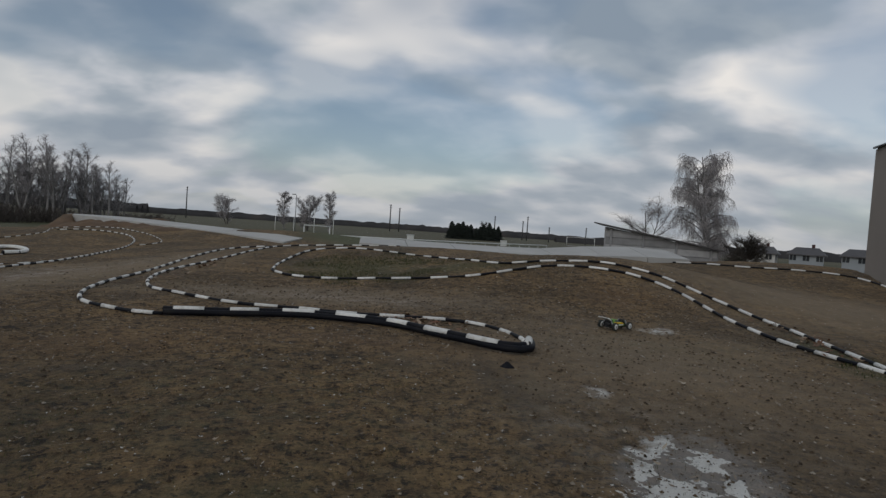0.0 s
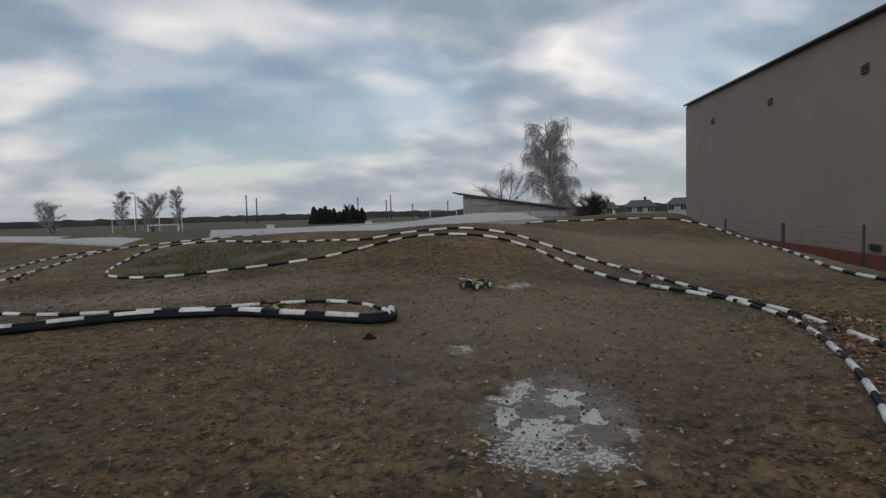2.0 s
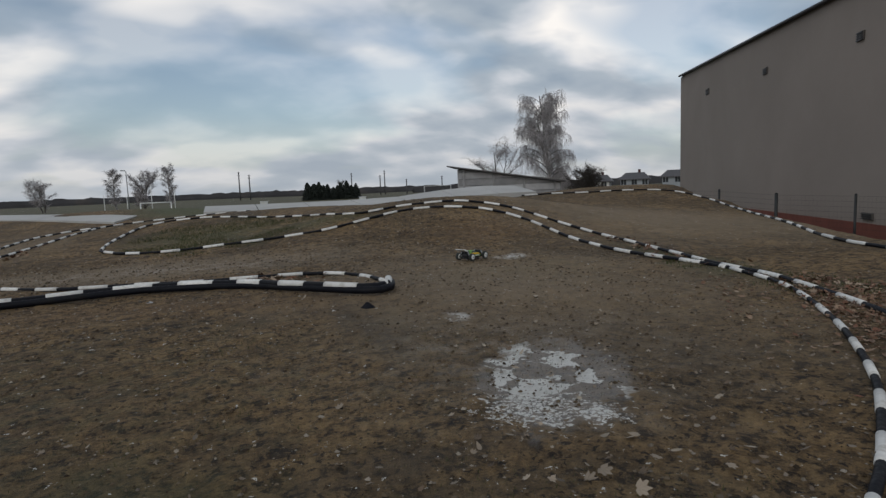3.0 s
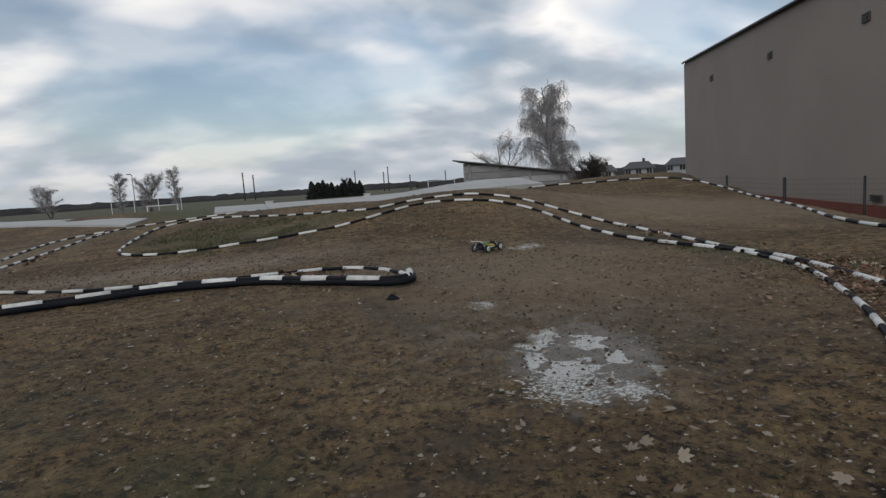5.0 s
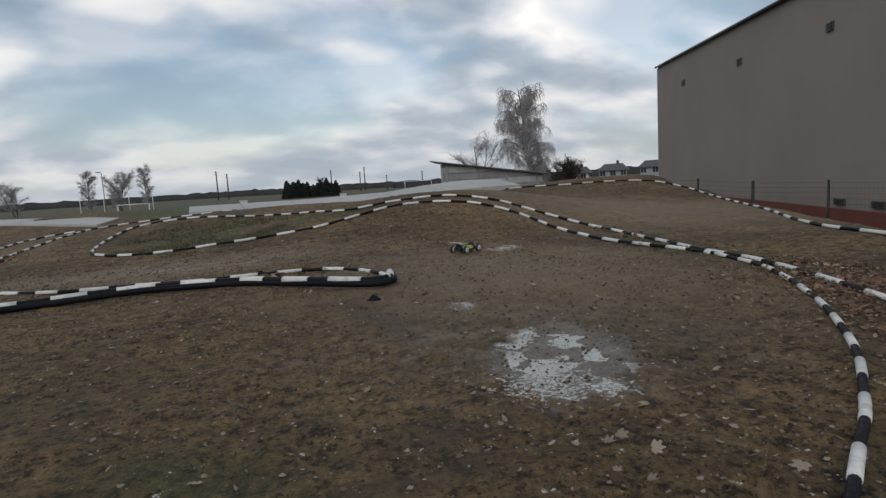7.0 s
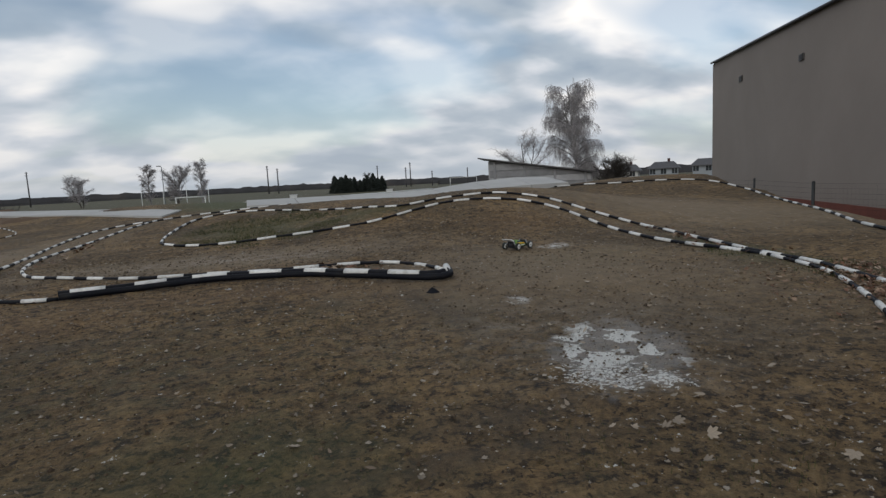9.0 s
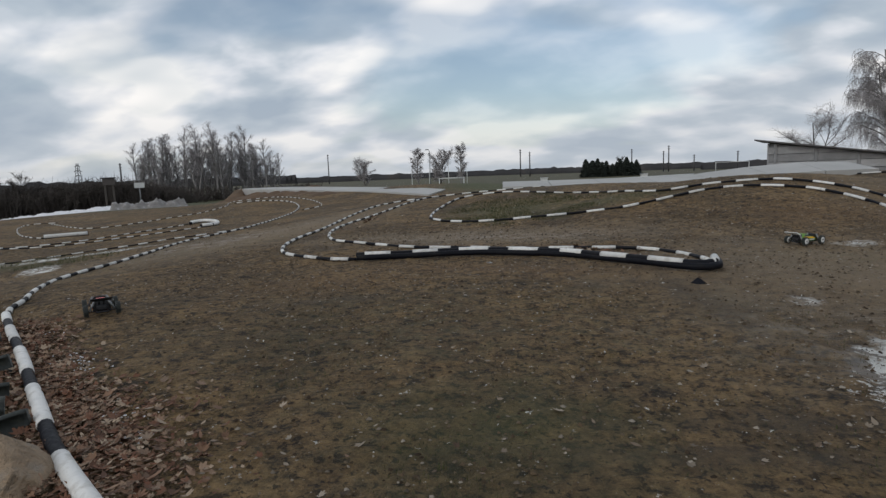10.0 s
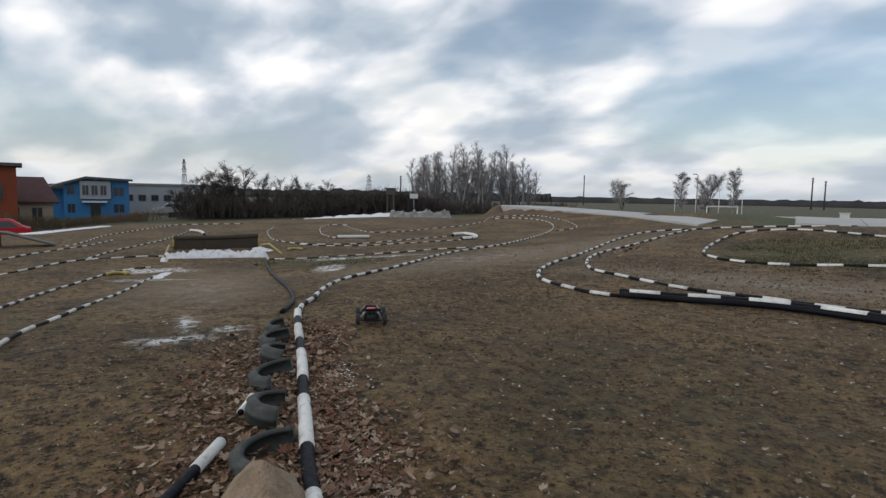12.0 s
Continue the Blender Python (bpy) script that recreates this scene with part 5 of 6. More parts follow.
PG = "posts round the pitch"
mast("goal_post", -15.9, 64.0, 1.45, 0.032, M_WPOST, "tall white post beside the pitch", group=PG)
mast("goal_post", -13.5, 62.4, 1.3, 0.032, M_WPOST, "tall white post beside the pitch", group=PG)
mast("goal_post", -11.7, 64.6, 2.35, 0.036, M_WPOST, "tall white post beside the pitch", group=PG)
mast("goal_post", -9.6, 65.0, 1.9, 0.036, M_WPOST, "tall white post beside the pitch", group=PG)
mast("street_lamp", -14.6, 68.2, 3.9, 0.05, M_GALV, "slim steel lamp post beside the pitch", lamp=-0.5)
PW = "power line poles on the meadow"
for x, y, t in ((-9.5, 199.6, 8.4), (-6.3, 199.7, 7.4), (42.3, 215.6, 8.0), (40.6, 215.9, 6.2), (30.0, 218.0, 7.4), (-81.5, 204.3, 9.8), (62.0, 205.0, 5.0), (50.0, 212.0, 4.4)):
    mast("power_pole", x, y, t, 0.21, M_STEEL, "grey concrete power pole far out on the meadow", cross=2, group=PW)


def lattice(name, x, y, h, w, label):
    z = far_ground(x, y)
    ob = thing(name, label, "pylon", pose(x, y, z - 0.3))
    wd = lambda f: w * (1 - 0.8 * f) / 2
    for sx, sy in ((-1, -1), (-1, 1), (1, 1), (1, -1)):
        part("leg", tube(bmesh.new(), [(sx * wd(0), sy * wd(0), 0), (sx * wd(1), sy * wd(1), h)], 0.05, 5), M_STEEL, ob)
    bm = bmesh.new()
    for k in range(9):
        a, b = k / 9, (k + 1) / 9
        for (p, q), (r, s) in (((-1, -1), (1, -1)), ((1, -1), (1, 1)), ((1, 1), (-1, 1)), ((-1, 1), (-1, -1))):
            tube(bm, [(p * wd(a), q * wd(a), a * h), (r * wd(b), s * wd(b), b * h)], 0.02, 4)
            tube(bm, [(r * wd(a), s * wd(a), a * h), (p * wd(b), q * wd(b), b * h)], 0.02, 4)
    part("bracing", bm, M_STEEL, ob, flat=True)
    for f, l in ((0.62, 0.9), (0.76, 1.1), (0.9, 0.8)):
        part("crossarm", tube(bmesh.new(), [(-l, 0, f * h), (0, 0, f * h + 0.3), (l, 0, f * h)], 0.1, 5), M_STEEL, ob)
    return ob


lattice("lattice_pylon", -130.4, 75.3, 10.4, 1.3, "grey steel lattice pylon behind the warehouse")
lattice("lattice_pylon", -116.3, 124.5, 8.4, 1.8, "grey steel lattice pylon behind the thicket")
mast("power_pole", -109.3, 130.7, 6.9, 0.22, M_STEEL, "tall grey power pole behind the thicket", cross=3)

# the white rail round the pitch
rail = thing("pitch_rail", "low white rail round the grass pitch", "railing", pose(0, 0, 0))
rp, _ = catmull([(-17.0, 57.5), (-8.0, 59.5), (0.5, 64.0), (9.0, 72.0), (20.0, 86.0)], 3.0)
RZ = [far_ground(x, y) + 0.85 for x, y in rp]
part("rail_bar", tube(bmesh.new(), [(x, y, z) for (x, y), z in zip(rp, RZ)], 0.075, 6), M_WPOST, rail)
for (x, y), z in zip(rp, RZ):
    part("rail_post", tube(bmesh.new(), [(x, y, z - 0.95), (x, y, z)], 0.035, 6), M_WPOST, rail)
for x, y, w in ((-1.0, 92, 1.1), (15.5, 100, 1.0)):
    z = far_ground(x, y)
    hut = thing("pitch_box", "small pale box beside the pitch", "box", pose(x, y, z))
    part("body", boxm(-w / 2, -0.5, -0.2, w / 2, 0.5, 0.9, bevel=0.04), M_WPOST, hut, flat=True)
    part("lid", boxm(-w / 2 - 0.1, -0.6, 0.9, w / 2 + 0.1, 0.6, 0.98, bevel=0.02), M_WPOST, hut, flat=True)

# sign board and dark box on stakes before the thicket
bb = thing("bird_hide", "dark wooden box raised on posts before the thicket", "hut", pose(-36.6, 41.5, far_ground(-36.6, 41.5) + 0.2, 0, 0, 40))
part("box", boxm(-0.45, -0.4, 2.15, 0.45, 0.4, 2.7, bevel=0.03), M_VENT, bb, flat=True)
part("roof", boxm(-0.55, -0.5, 2.7, 0.55, 0.5, 2.78), M_ROOFD, bb, flat=True)
for sx in (-0.3, 0.3):
    for sy in (-0.25, 0.25):
        part("leg", boxm(sx - 0.07, sy - 0.07, -0.2, sx + 0.07, sy + 0.07, 2.12), M_BARK, bb, flat=True)
sg = thing("sign_board", "small white sign board on a post", "sign", pose(-35.4, 43.6, far_ground(-35.4, 43.6), 0, 0, 40))
part("panel", boxm(-0.4, -0.03, 1.85, 0.4, 0.03, 2.3, bevel=0.01), M_WPOST, sg, flat=True)
part("post", tube(bmesh.new(), [(0, 0.05, -0.2), (0, 0.05, 2.3)], 0.05, 6), M_GALV, sg)


# ---- buildings ----
def window(parent, x, y, z, w, h, frame_mat, depth=0.06, mull=1):
    """A window set in a wall whose outside faces -y."""
    wn = new("window")
    wn.parent = parent
    wn.location = (x, y, z)
    part("pane", boxm(-w / 2, -0.01, -h / 2, w / 2, 0.02, h / 2), M_GLASS, wn, flat=True)
    bm = bmesh.new()
    t = min(0.09, w * 0.09)
    box(bm, -w / 2 - t, -depth, -h / 2 - t, w / 2 + t, 0.03, -h / 2)
    box(bm, -w / 2 - t, -depth, h / 2, w / 2 + t, 0.03, h / 2 + t)
    box(bm, -w / 2 - t, -depth, -h / 2, -w / 2, 0.03, h / 2)
    box(bm, w / 2, -depth, -h / 2, w / 2 + t, 0.03, h / 2)
    for k in range(mull):
        xm = -w / 2 + w * (k + 1) / (mull + 1)
        box(bm, xm - t / 3, -depth * 0.7, -h / 2, xm + t / 3, 0.03, h / 2)
    part("frame", bm, frame_mat, wn, flat=True)
    return wn


def gable_house(name, x, y, turn, w, d, h, rise, wall, roof, label, wins=(), hip=0.0, chimney=True, z=None, group=""):
    z = far_ground(x, y) if z is None else z
    ob = thing(name, label, "house", pose(x, y, z - 0.2, 0, 0, turn), group=group)
    part("wall", boxm(-w / 2, -d / 2, 0, w / 2, d / 2, h + 0.2), wall, ob, flat=True)
    o = 0.45
    r = hip * w / 2
    a, b, e = w / 2 + o, d / 2 + o, h + 0.15
    ridge = h + 0.2 + rise
    t = 0.15
    vs = [(-a, -b, e), (a, -b, e), (a, b, e), (-a, b, e), (-a + r + o * 0, 0, ridge), (a - r, 0, ridge)]
    vs += [(p, q, s - t) for p, q, s in vs[:4]]
    raw("roof", vs, [(0, 1, 5, 4), (2, 3, 4, 5), (1, 2, 5), (3, 0, 4), (0, 6, 7, 1), (1, 7, 8, 2), (2, 8, 9, 3), (3, 9, 6, 0), (9, 8, 7, 6)], roof, ob)
    if not hip:
        for s in (-1, 1):
            raw("gable", [(s * w / 2, -d / 2, h + 0.2), (s * w / 2, d / 2, h + 0.2), (s * w / 2, 0, ridge - 0.1), (s * (w / 2 - 0.2), -d / 2, h + 0.2), (s * (w / 2 - 0.2), d / 2, h + 0.2), (s * (w / 2 - 0.2), 0, ridge - 0.1)], [(0, 1, 2), (5, 4, 3), (0, 3, 4, 1), (1, 4, 5, 2), (2, 5, 3, 0)], wall, ob)
    if chimney:
        part("chimney", boxm(w * 0.12, 0.1, ridge - 0.7, w * 0.12 + 0.45, 0.55, ridge + 0.55, bevel=0.03), M_TILE, ob, flat=True)
    for wx, wz, ww, wh in wins:
        window(ob, wx, -d / 2 - 0.01, wz, ww, wh, wall)
    return ob


HG = "houses beyond the meadow"
gable_house("house", 58.5, 93.0, -38, 4.2, 4.4, 2.3, 1.1, M_WHITEW, M_ROOFD, "white house with a dark hipped roof", [(-1.2, 1.9, 0.9, 0.9), (1.2, 1.9, 0.9, 0.9)], 0.45, z=-1.5, group=HG)
gable_house("house", 63.5, 89.0, -38, 4.6, 4.4, 2.5, 1.1, M_GREYCLAD, M_ROOFD, "pale house with a dark hipped roof", [(-1.8, 2.1, 0.9, 0.9), (0, 2.1, 0.9, 0.9), (1.8, 2.1, 0.9, 0.9)], 0.5, z=-1.5, group=HG)
gable_house("house", 69.5, 85.0, -38, 5.0, 4.4, 2.7, 1.1, M_GREYCLAD, M_ROOFD, "pale house with a dark hipped roof", [(-2.0, 2.3, 0.9, 0.9), (0, 2.3, 0.9, 0.9), (2.0, 2.3, 0.9, 0.9)], 0.5, z=-1.5, group=HG)
gable_house("cottage", -59.6, 17.4, 72, 7.4, 6.0, 2.2, 2.05, M_CREAM, M_TILE, "old cream cottage with a brown tiled roof", [(-1.2, 1.2, 0.8, 1.3), (1.0, 1.2, 0.8, 1.3), (2.6, 1.2, 0.7, 1.3)], 0.25, False)
tw = thing("orange_tower", "orange rendered corner building with a dark flat roof", "building", pose(-55.4, 14.9, far_ground(-55.4, 14.9), 0, 0, 72))
part("wall", boxm(-2.4, -1.8, -0.2, 2.4, 1.8, 4.9, bevel=0.03), M_ORANGE, tw, flat=True)
part("roof", boxm(-2.8, -2.2, 4.9, 2.8, 2.2, 5.15, bevel=0.03), M_ROOFD, tw, flat=True)
window(tw, 1.0, -1.81, 2.9, 1.1, 1.2, M_ORANGE)

bl = thing("office_building", "bright blue two-storey office with a slanted grey roof", "building", pose(-69.5, 29.5, far_ground(-69.5, 29.5) - 0.3, 0, 0, 66.5) @ Matrix.Diagonal((0.95, 1, 1.19, 1)))
raw("wall", [(x, y, z) for y in (0.0, 6.0) for x, z in ((-3.3, 0), (3.3, 0), (3.3, 3.85), (-1.2, 3.98), (-3.3, 3.42))], [(0, 1, 2, 3, 4), (9, 8, 7, 6, 5), (1, 6, 7, 2), (2, 7, 8, 3), (3, 8, 9, 4), (4, 9, 5, 0)], M_BLUE, bl)
part("annex", boxm(-4.6, 1.2, 0, -3.3, 6.0, 3.0), M_BLUE, bl, "lower blue side wing", flat=True)
part("bay", boxm(-1.7, -0.35, 2.1, 1.4, 0.0, 3.75), M_GREYCLAD, bl, "pale grey panelled bay", flat=True)
raw("roof", [(-5.2, -0.7, 3.05), (-1.2, -0.7, 4.15), (3.7, -0.7, 4.0), (3.7, 6.4, 4.1), (-1.2, 6.4, 4.3), (-5.2, 6.4, 3.3), (-5.2, -0.7, 2.85), (-1.2, -0.7, 3.95), (3.7, -0.7, 3.8), (3.7, 6.4, 3.9), (-1.2, 6.4, 4.1), (-5.2, 6.4, 3.1)], [(0, 1, 4, 5), (1, 2, 3, 4), (11, 10, 7, 6), (10, 9, 8, 7), (0, 6, 7, 1), (1, 7, 8, 2), (2, 8, 9, 3), (3, 9, 10, 4), (4, 10, 11, 5), (5, 11, 6, 0)], M_STEEL, bl, "grey sheet roof")
part("canopy", boxm(-1.5, -1.0, 1.75, 1.0, 0.0, 1.9, bevel=0.02), M_WPOST, bl, "white entrance canopy", flat=True)
part("door", boxm(-0.7, -0.06, 0.0, 0.3, 0.0, 1.7), M_GLASS, bl, "dark glazed door", flat=True)
for x, z, w, h in ((-2.6, 2.9, 0.7, 0.8), (2.2, 2.8, 1.1, 0.8), (2.2, 1.2, 1.1, 0.8), (-2.6, 1.2, 0.7, 0.8)):
    window(bl, x, -0.01, z, w, h, M_BLUE)
for k in range(3):
    window(bl, -1.15 + k * 0.9, -0.36, 2.9, 0.6, 0.9, M_GREYCLAD)
wh = thing("warehouse", "long pale grey clad warehouse with a row of windows", "building", pose(-75.3, 42.0, far_ground(-75.3, 42.0) - 0.2, 0, 0, 68) @ Matrix.Diagonal((1, 1, 1.2, 1)))
part("wall", boxm(-7.5, 0, 0, 8.0, 10, 3.1), M_GREYCLAD, wh, flat=True)
part("roof", boxm(-7.7, -0.2, 3.1, 8.2, 10.2, 3.35, bevel=0.03), M_GALV, wh, "flat grey roof edge", flat=True)
for k in range(9):
    window(wh, -5.6 + k * 1.5, -0.01, 1.75, 0.75, 0.55, M_STEEL)
part("gate", boxm(-7.2, -0.05, 0.2, -6.2, 0.0, 2.4), M_STEEL, wh, "grey sliding gate", flat=True)
fen = thing("dark_fence", "low dark green fence before the office", "fence", pose(0, 0, 0))
for k in range(9):
    a = Vector((-64.6, 35.0, 0)).lerp(Vector((-67.8, 42.5, 0)), k / 9)
    b = Vector((-64.6, 35.0, 0)).lerp(Vector((-67.8, 42.5, 0)), (k + 0.94) / 9)
    z = far_ground(a.x, a.y)
    wall_piece("panel", [(a.x, a.y, z - 0.1), (b.x, b.y, z - 0.1)], [z + 0.62, z + 0.62], 0.05, M_NET, fen)


# ---- parked cars ----
def car(name, m, paint, label, L=4.1, W=1.7, H=1.45):
    ob = thing(name, label, "car", m)
    prof = [(-L / 2, 0.35), (-L / 2, 0.70), (-L * 0.47, 0.84), (-L * 0.27, 0.95), (-L * 0.13, H - 0.04), (L * 0.02, H), (L * 0.26, H - 0.03), (L * 0.42, 0.98), (L * 0.49, 0.92), (L / 2, 0.55), (L / 2, 0.33), (L * 0.40, 0.25), (-L * 0.42, 0.25)]
    bm = bmesh.new()
    rows = []
    for y, k in ((-W / 2, 0.0), (-W / 2 * 0.93, 1.0), (W / 2 * 0.93, 1.0), (W / 2, 0.0)):
        rows.append([bm.verts.new((x * (1 if k else 0.985), y if z < 1.0 else y * 0.86, z if k else min(z, H - 0.05) * 0.98 + 0.01)) for x, z in prof])
    n = len(prof)
    for r0, r1 in zip(rows, rows[1:]):
        for k in range(n):
            bm.faces.new((r0[k], r0[(k + 1) % n], r1[(k + 1) % n], r1[k]))
    bm.faces.new(rows[0][::-1])
    bm.faces.new(rows[-1])
    bmesh.ops.recalc_face_normals(bm, faces=bm.faces)
    body = part("body", bm, paint, ob, flat=True)
    for s in (-1, 1):
        y = s * W / 2 * 0.968
        for x0, x1, x2, x3 in ((-L * 0.22, -L * 0.115, L * 0.03, L * 0.03), (L * 0.05, L * 0.05, L * 0.24, L * 0.36)):
            raw("side_window", [(x0, y * 1.03, 0.97), (x3, y * 1.03, 0.97), (x2, y, H - 0.12), (x1, y, H - 0.12), (x0, y * 0.98, 0.97), (x3, y * 0.98, 0.97), (x2, y * 0.95, H - 0.12), (x1, y * 0.95, H - 0.12)], [(0, 1, 2, 3), (7, 6, 5, 4), (0, 4, 5, 1), (1, 5, 6, 2), (2, 6, 7, 3), (3, 7, 4, 0)], M_GLASS, body)
        for x in (-L * 0.31, L * 0.30):
            wl = new("wheel")
            wl.parent = ob
            wl.location = (x, s * (W / 2 - 0.08), 0.30)
            wl.rotation_euler = (radians(90), 0, 0)
            part("tyre", tyre_bm(0.30, width=0.18), M_TYRE, wl)
            part("rim", tube(bmesh.new(), [(0, 0, -0.06), (0, 0, 0.06)], 0.19, 12), M_GALV, wl, flat=True)
    for s in (-1, 1):
        part("headlight", boxm(-L / 2 - 0.012, s * W * 0.36 - 0.16, 0.62, -L / 2 + 0.05, s * W * 0.36 + 0.16, 0.76, bevel=0.02), M_WPOST, body, "clear headlight")
    raw("windscreen", [(-L * 0.262, -W * 0.36, 0.99), (-L * 0.262, W * 0.36, 0.99), (-L * 0.14, W * 0.33, H - 0.07), (-L * 0.14, -W * 0.33, H - 0.07), (-L * 0.25, -W * 0.36, 0.95), (-L * 0.25, W * 0.36, 0.95), (-L * 0.13, W * 0.33, H - 0.1), (-L * 0.13, -W * 0.33, H - 0.1)], [(0, 1, 2, 3), (7, 6, 5, 4), (0, 4, 5, 1), (1, 5, 6, 2), (2, 6, 7, 3), (3, 7, 4, 0)], M_GLASS, body)
    return ob


car("hatchback_car", pose(-37.2, 10.3, far_ground(-37.2, 10.3) + 0.02, 0, 0, 72), M_CARRED, "red hatchback parked beside the track", 3.5, 1.6, 1.42)
car("parked_car", pose(-70.6, 38.6, far_ground(-70.6, 38.6) + 0.02, 0, 0, 66), M_SILVER, "silver car parked before the warehouse", 4.0)
trl = thing("dark_ramp", "dark sloping board on trestles beside the track", "ramp", pose(-17.9, 5.35, terrain(-17.9, 5.35), 0, 0, 70))
raw("board", [(x, y, z + d) for d in (0.0, -0.045) for y in (-0.35, 0.35) for x, z in ((-1.7, 0.42), (-0.25, 0.38), (0.75, 0.05))], [(0, 1, 4, 3), (1, 2, 5, 4), (9, 10, 7, 6), (10, 11, 8, 7), (0, 6, 7, 1), (1, 7, 8, 2), (4, 10, 9, 3), (5, 11, 10, 4), (2, 8, 11, 5), (3, 9, 6, 0)], M_VENT, trl)
for x in (-1.5, -0.4):
    for y in (-0.3, 0.3):
        part("trestle_leg", tube(bmesh.new(), [(x, y, -0.05), (x, y, 0.36)], 0.03, 6), M_VENT, trl)


# ---- model buggies ----
def buggy(name, m, paint, stripe, label, rim=None, wing=None):
    """An off-road model car: chassis tub, shell, four knobbly wheels, shocks and a rear wing. Nose at -x."""
    rim, wing = rim or M_PLASW, wing or M_PLASK
    ob = thing(name, label, "model car", m, "model buggies")
    part("chassis", boxm(-0.20, -0.055, 0.028, 0.19, 0.055, 0.045, bevel=0.006), M_PLASK, ob)
    prof = [(-0.215, 0.05, 0.035, 0.03), (-0.17, 0.055, 0.068, 0.05), (-0.10, 0.062, 0.100, 0.052), (-0.045, 0.070, 0.112, 0.045), (0.005, 0.074, 0.145, 0.040), (0.06, 0.074, 0.150, 0.038), (0.115, 0.062, 0.125, 0.034), (0.15, 0.04, 0.095, 0.028)]
    bm = bmesh.new()
    rings = []
    for x, hw, top, tw2 in prof:
        rings.append([bm.verts.new(p) for p in ((x, -hw * 0.9, 0.045), (x, -hw * 1.08, 0.062), (x, -hw, min(top * 0.75, 0.085)), (x, -tw2, top), (x, tw2, top), (x, hw, min(top * 0.75, 0.085)), (x, hw * 1.08, 0.062), (x, hw * 0.9, 0.045))])
    for r0, r1 in zip(rings, rings[1:]):
        for k in range(7):
            bm.faces.new((r0[k], r1[k], r1[k + 1], r0[k + 1]))
    bm.faces.new(rings[0])
    bm.faces.new(rings[-1][::-1])
    bmesh.ops.recalc_face_normals(bm, faces=bm.faces)
    bmesh.ops.bevel(bm, geom=[e for e in bm.edges if e.calc_face_angle(0) > 0.5], offset=0.005, segments=2, affect="EDGES")
    shell = part("shell", bm, paint, ob)
    for s in (-1, 1):
        raw("side_stripe", [(-0.13, s * 0.071, 0.082), (0.10, s * 0.076, 0.092), (0.10, s * 0.070, 0.112), (-0.06, s * 0.066, 0.104), (-0.13, s * 0.064, 0.080), (0.10, s * 0.066, 0.09), (0.10, s * 0.06, 0.11), (-0.06, s * 0.058, 0.102)], [(0, 1, 2, 3), (7, 6, 5, 4), (0, 4, 5, 1), (1, 5, 6, 2), (2, 6, 7, 3), (3, 7, 4, 0)], stripe, shell, "bright painted stripe")
        raw("side_window", [(-0.035, s * 0.060, 0.113), (0.075, s * 0.060, 0.117), (0.055, s * 0.046, 0.139), (0.0, s * 0.048, 0.133), (-0.035, s * 0.052, 0.111), (0.075, s * 0.05, 0.115), (0.055, s * 0.038, 0.137), (0.0, s * 0.04, 0.131)], [(0, 1, 2, 3), (7, 6, 5, 4), (0, 4, 5, 1), (1, 5, 6, 2), (2, 6, 7, 3), (3, 7, 4, 0)], M_GLASS, shell, "dark window")
        part("sponsor_bar", boxm(-0.09, s * 0.081 - 0.0015, 0.060, 0.06, s * 0.081 + 0.0015, 0.074), M_PLASW, shell, "white lettering bar", flat=True)
    part("bonnet_stripe", boxm(-0.17, -0.02, 0.083, -0.09, 0.02, 0.0885), stripe, shell, flat=True).rotation_euler = (0, 0, 0)
    part("engine_block", boxm(0.105, -0.045, 0.05, 0.19, 0.045, 0.10, bevel=0.01), M_PLASK, ob)
    for e, x in ((0, -0.165), (1, 0.16)):
        part("shock_tower", boxm(x - 0.005, -0.075, 0.05, x + 0.005, 0.075, 0.135 if not e else 0.15, bevel=0.002), M_PLASK, ob)
        for s in (-1, 1):
            part("shock_absorber", tube(bmesh.new(), [(x + 0.012, s * 0.06, 0.135), (x + 0.012, s * 0.105, 0.05)], 0.010, 8), M_GALV, ob)
            part("suspension_arm", tube(bmesh.new(), [(x, s * 0.04, 0.038), (x, s * 0.125, 0.05)], 0.008, 6), M_PLASK, ob)
            w = new("wheel")
            w.parent = ob
            w.location = (x, s * 0.133, 0.0565)
            w.rotation_euler = (radians(90), 0, 0)
            bt = bmesh.new()
            for zz0, zz1, r0, r1 in ((-0.021, -0.017, 0.050, 0.055), (-0.017, 0.017, 0.055, 0.055), (0.017, 0.021, 0.055, 0.050)):
                tube(bt, [(0, 0, zz0), (0, 0, zz1)], [r0, r1], 24, caps=False)
            for zz2 in (-0.0205, 0.0205):
                tube(bt, [(0, 0, zz2), (0, 0, zz2 * 1.01)], [0.0505, 0.041], 24, caps=False)
            for k in range(20):
                a = 2 * math.pi * k / 20
                for zz3 in (-0.013, 0.0, 0.013):
                    aa = a + (0.157 if zz3 == 0 else 0)
                    r = bmesh.ops.create_cube(bt, size=1)
                    bmesh.ops.scale(bt, vec=(0.006, 0.007, 0.008), verts=r["verts"])
                    bmesh.ops.translate(bt, vec=(0.0565, 0, zz3), verts=r["verts"])
                    bmesh.ops.rotate(bt, cent=(0, 0, 0), matrix=Matrix.Rotation(aa, 3, "Z"), verts=r["verts"])
            part("tyre", bt, M_TYRE, w, flat=True)
            part("rim", tube(bmesh.new(), [(0, 0, -0.019), (0, 0, -0.0195), (0, 0, 0.0195), (0, 0, 0.019)], [0.015, 0.0415, 0.0415, 0.015], 24), rim, w, "white dished rim")
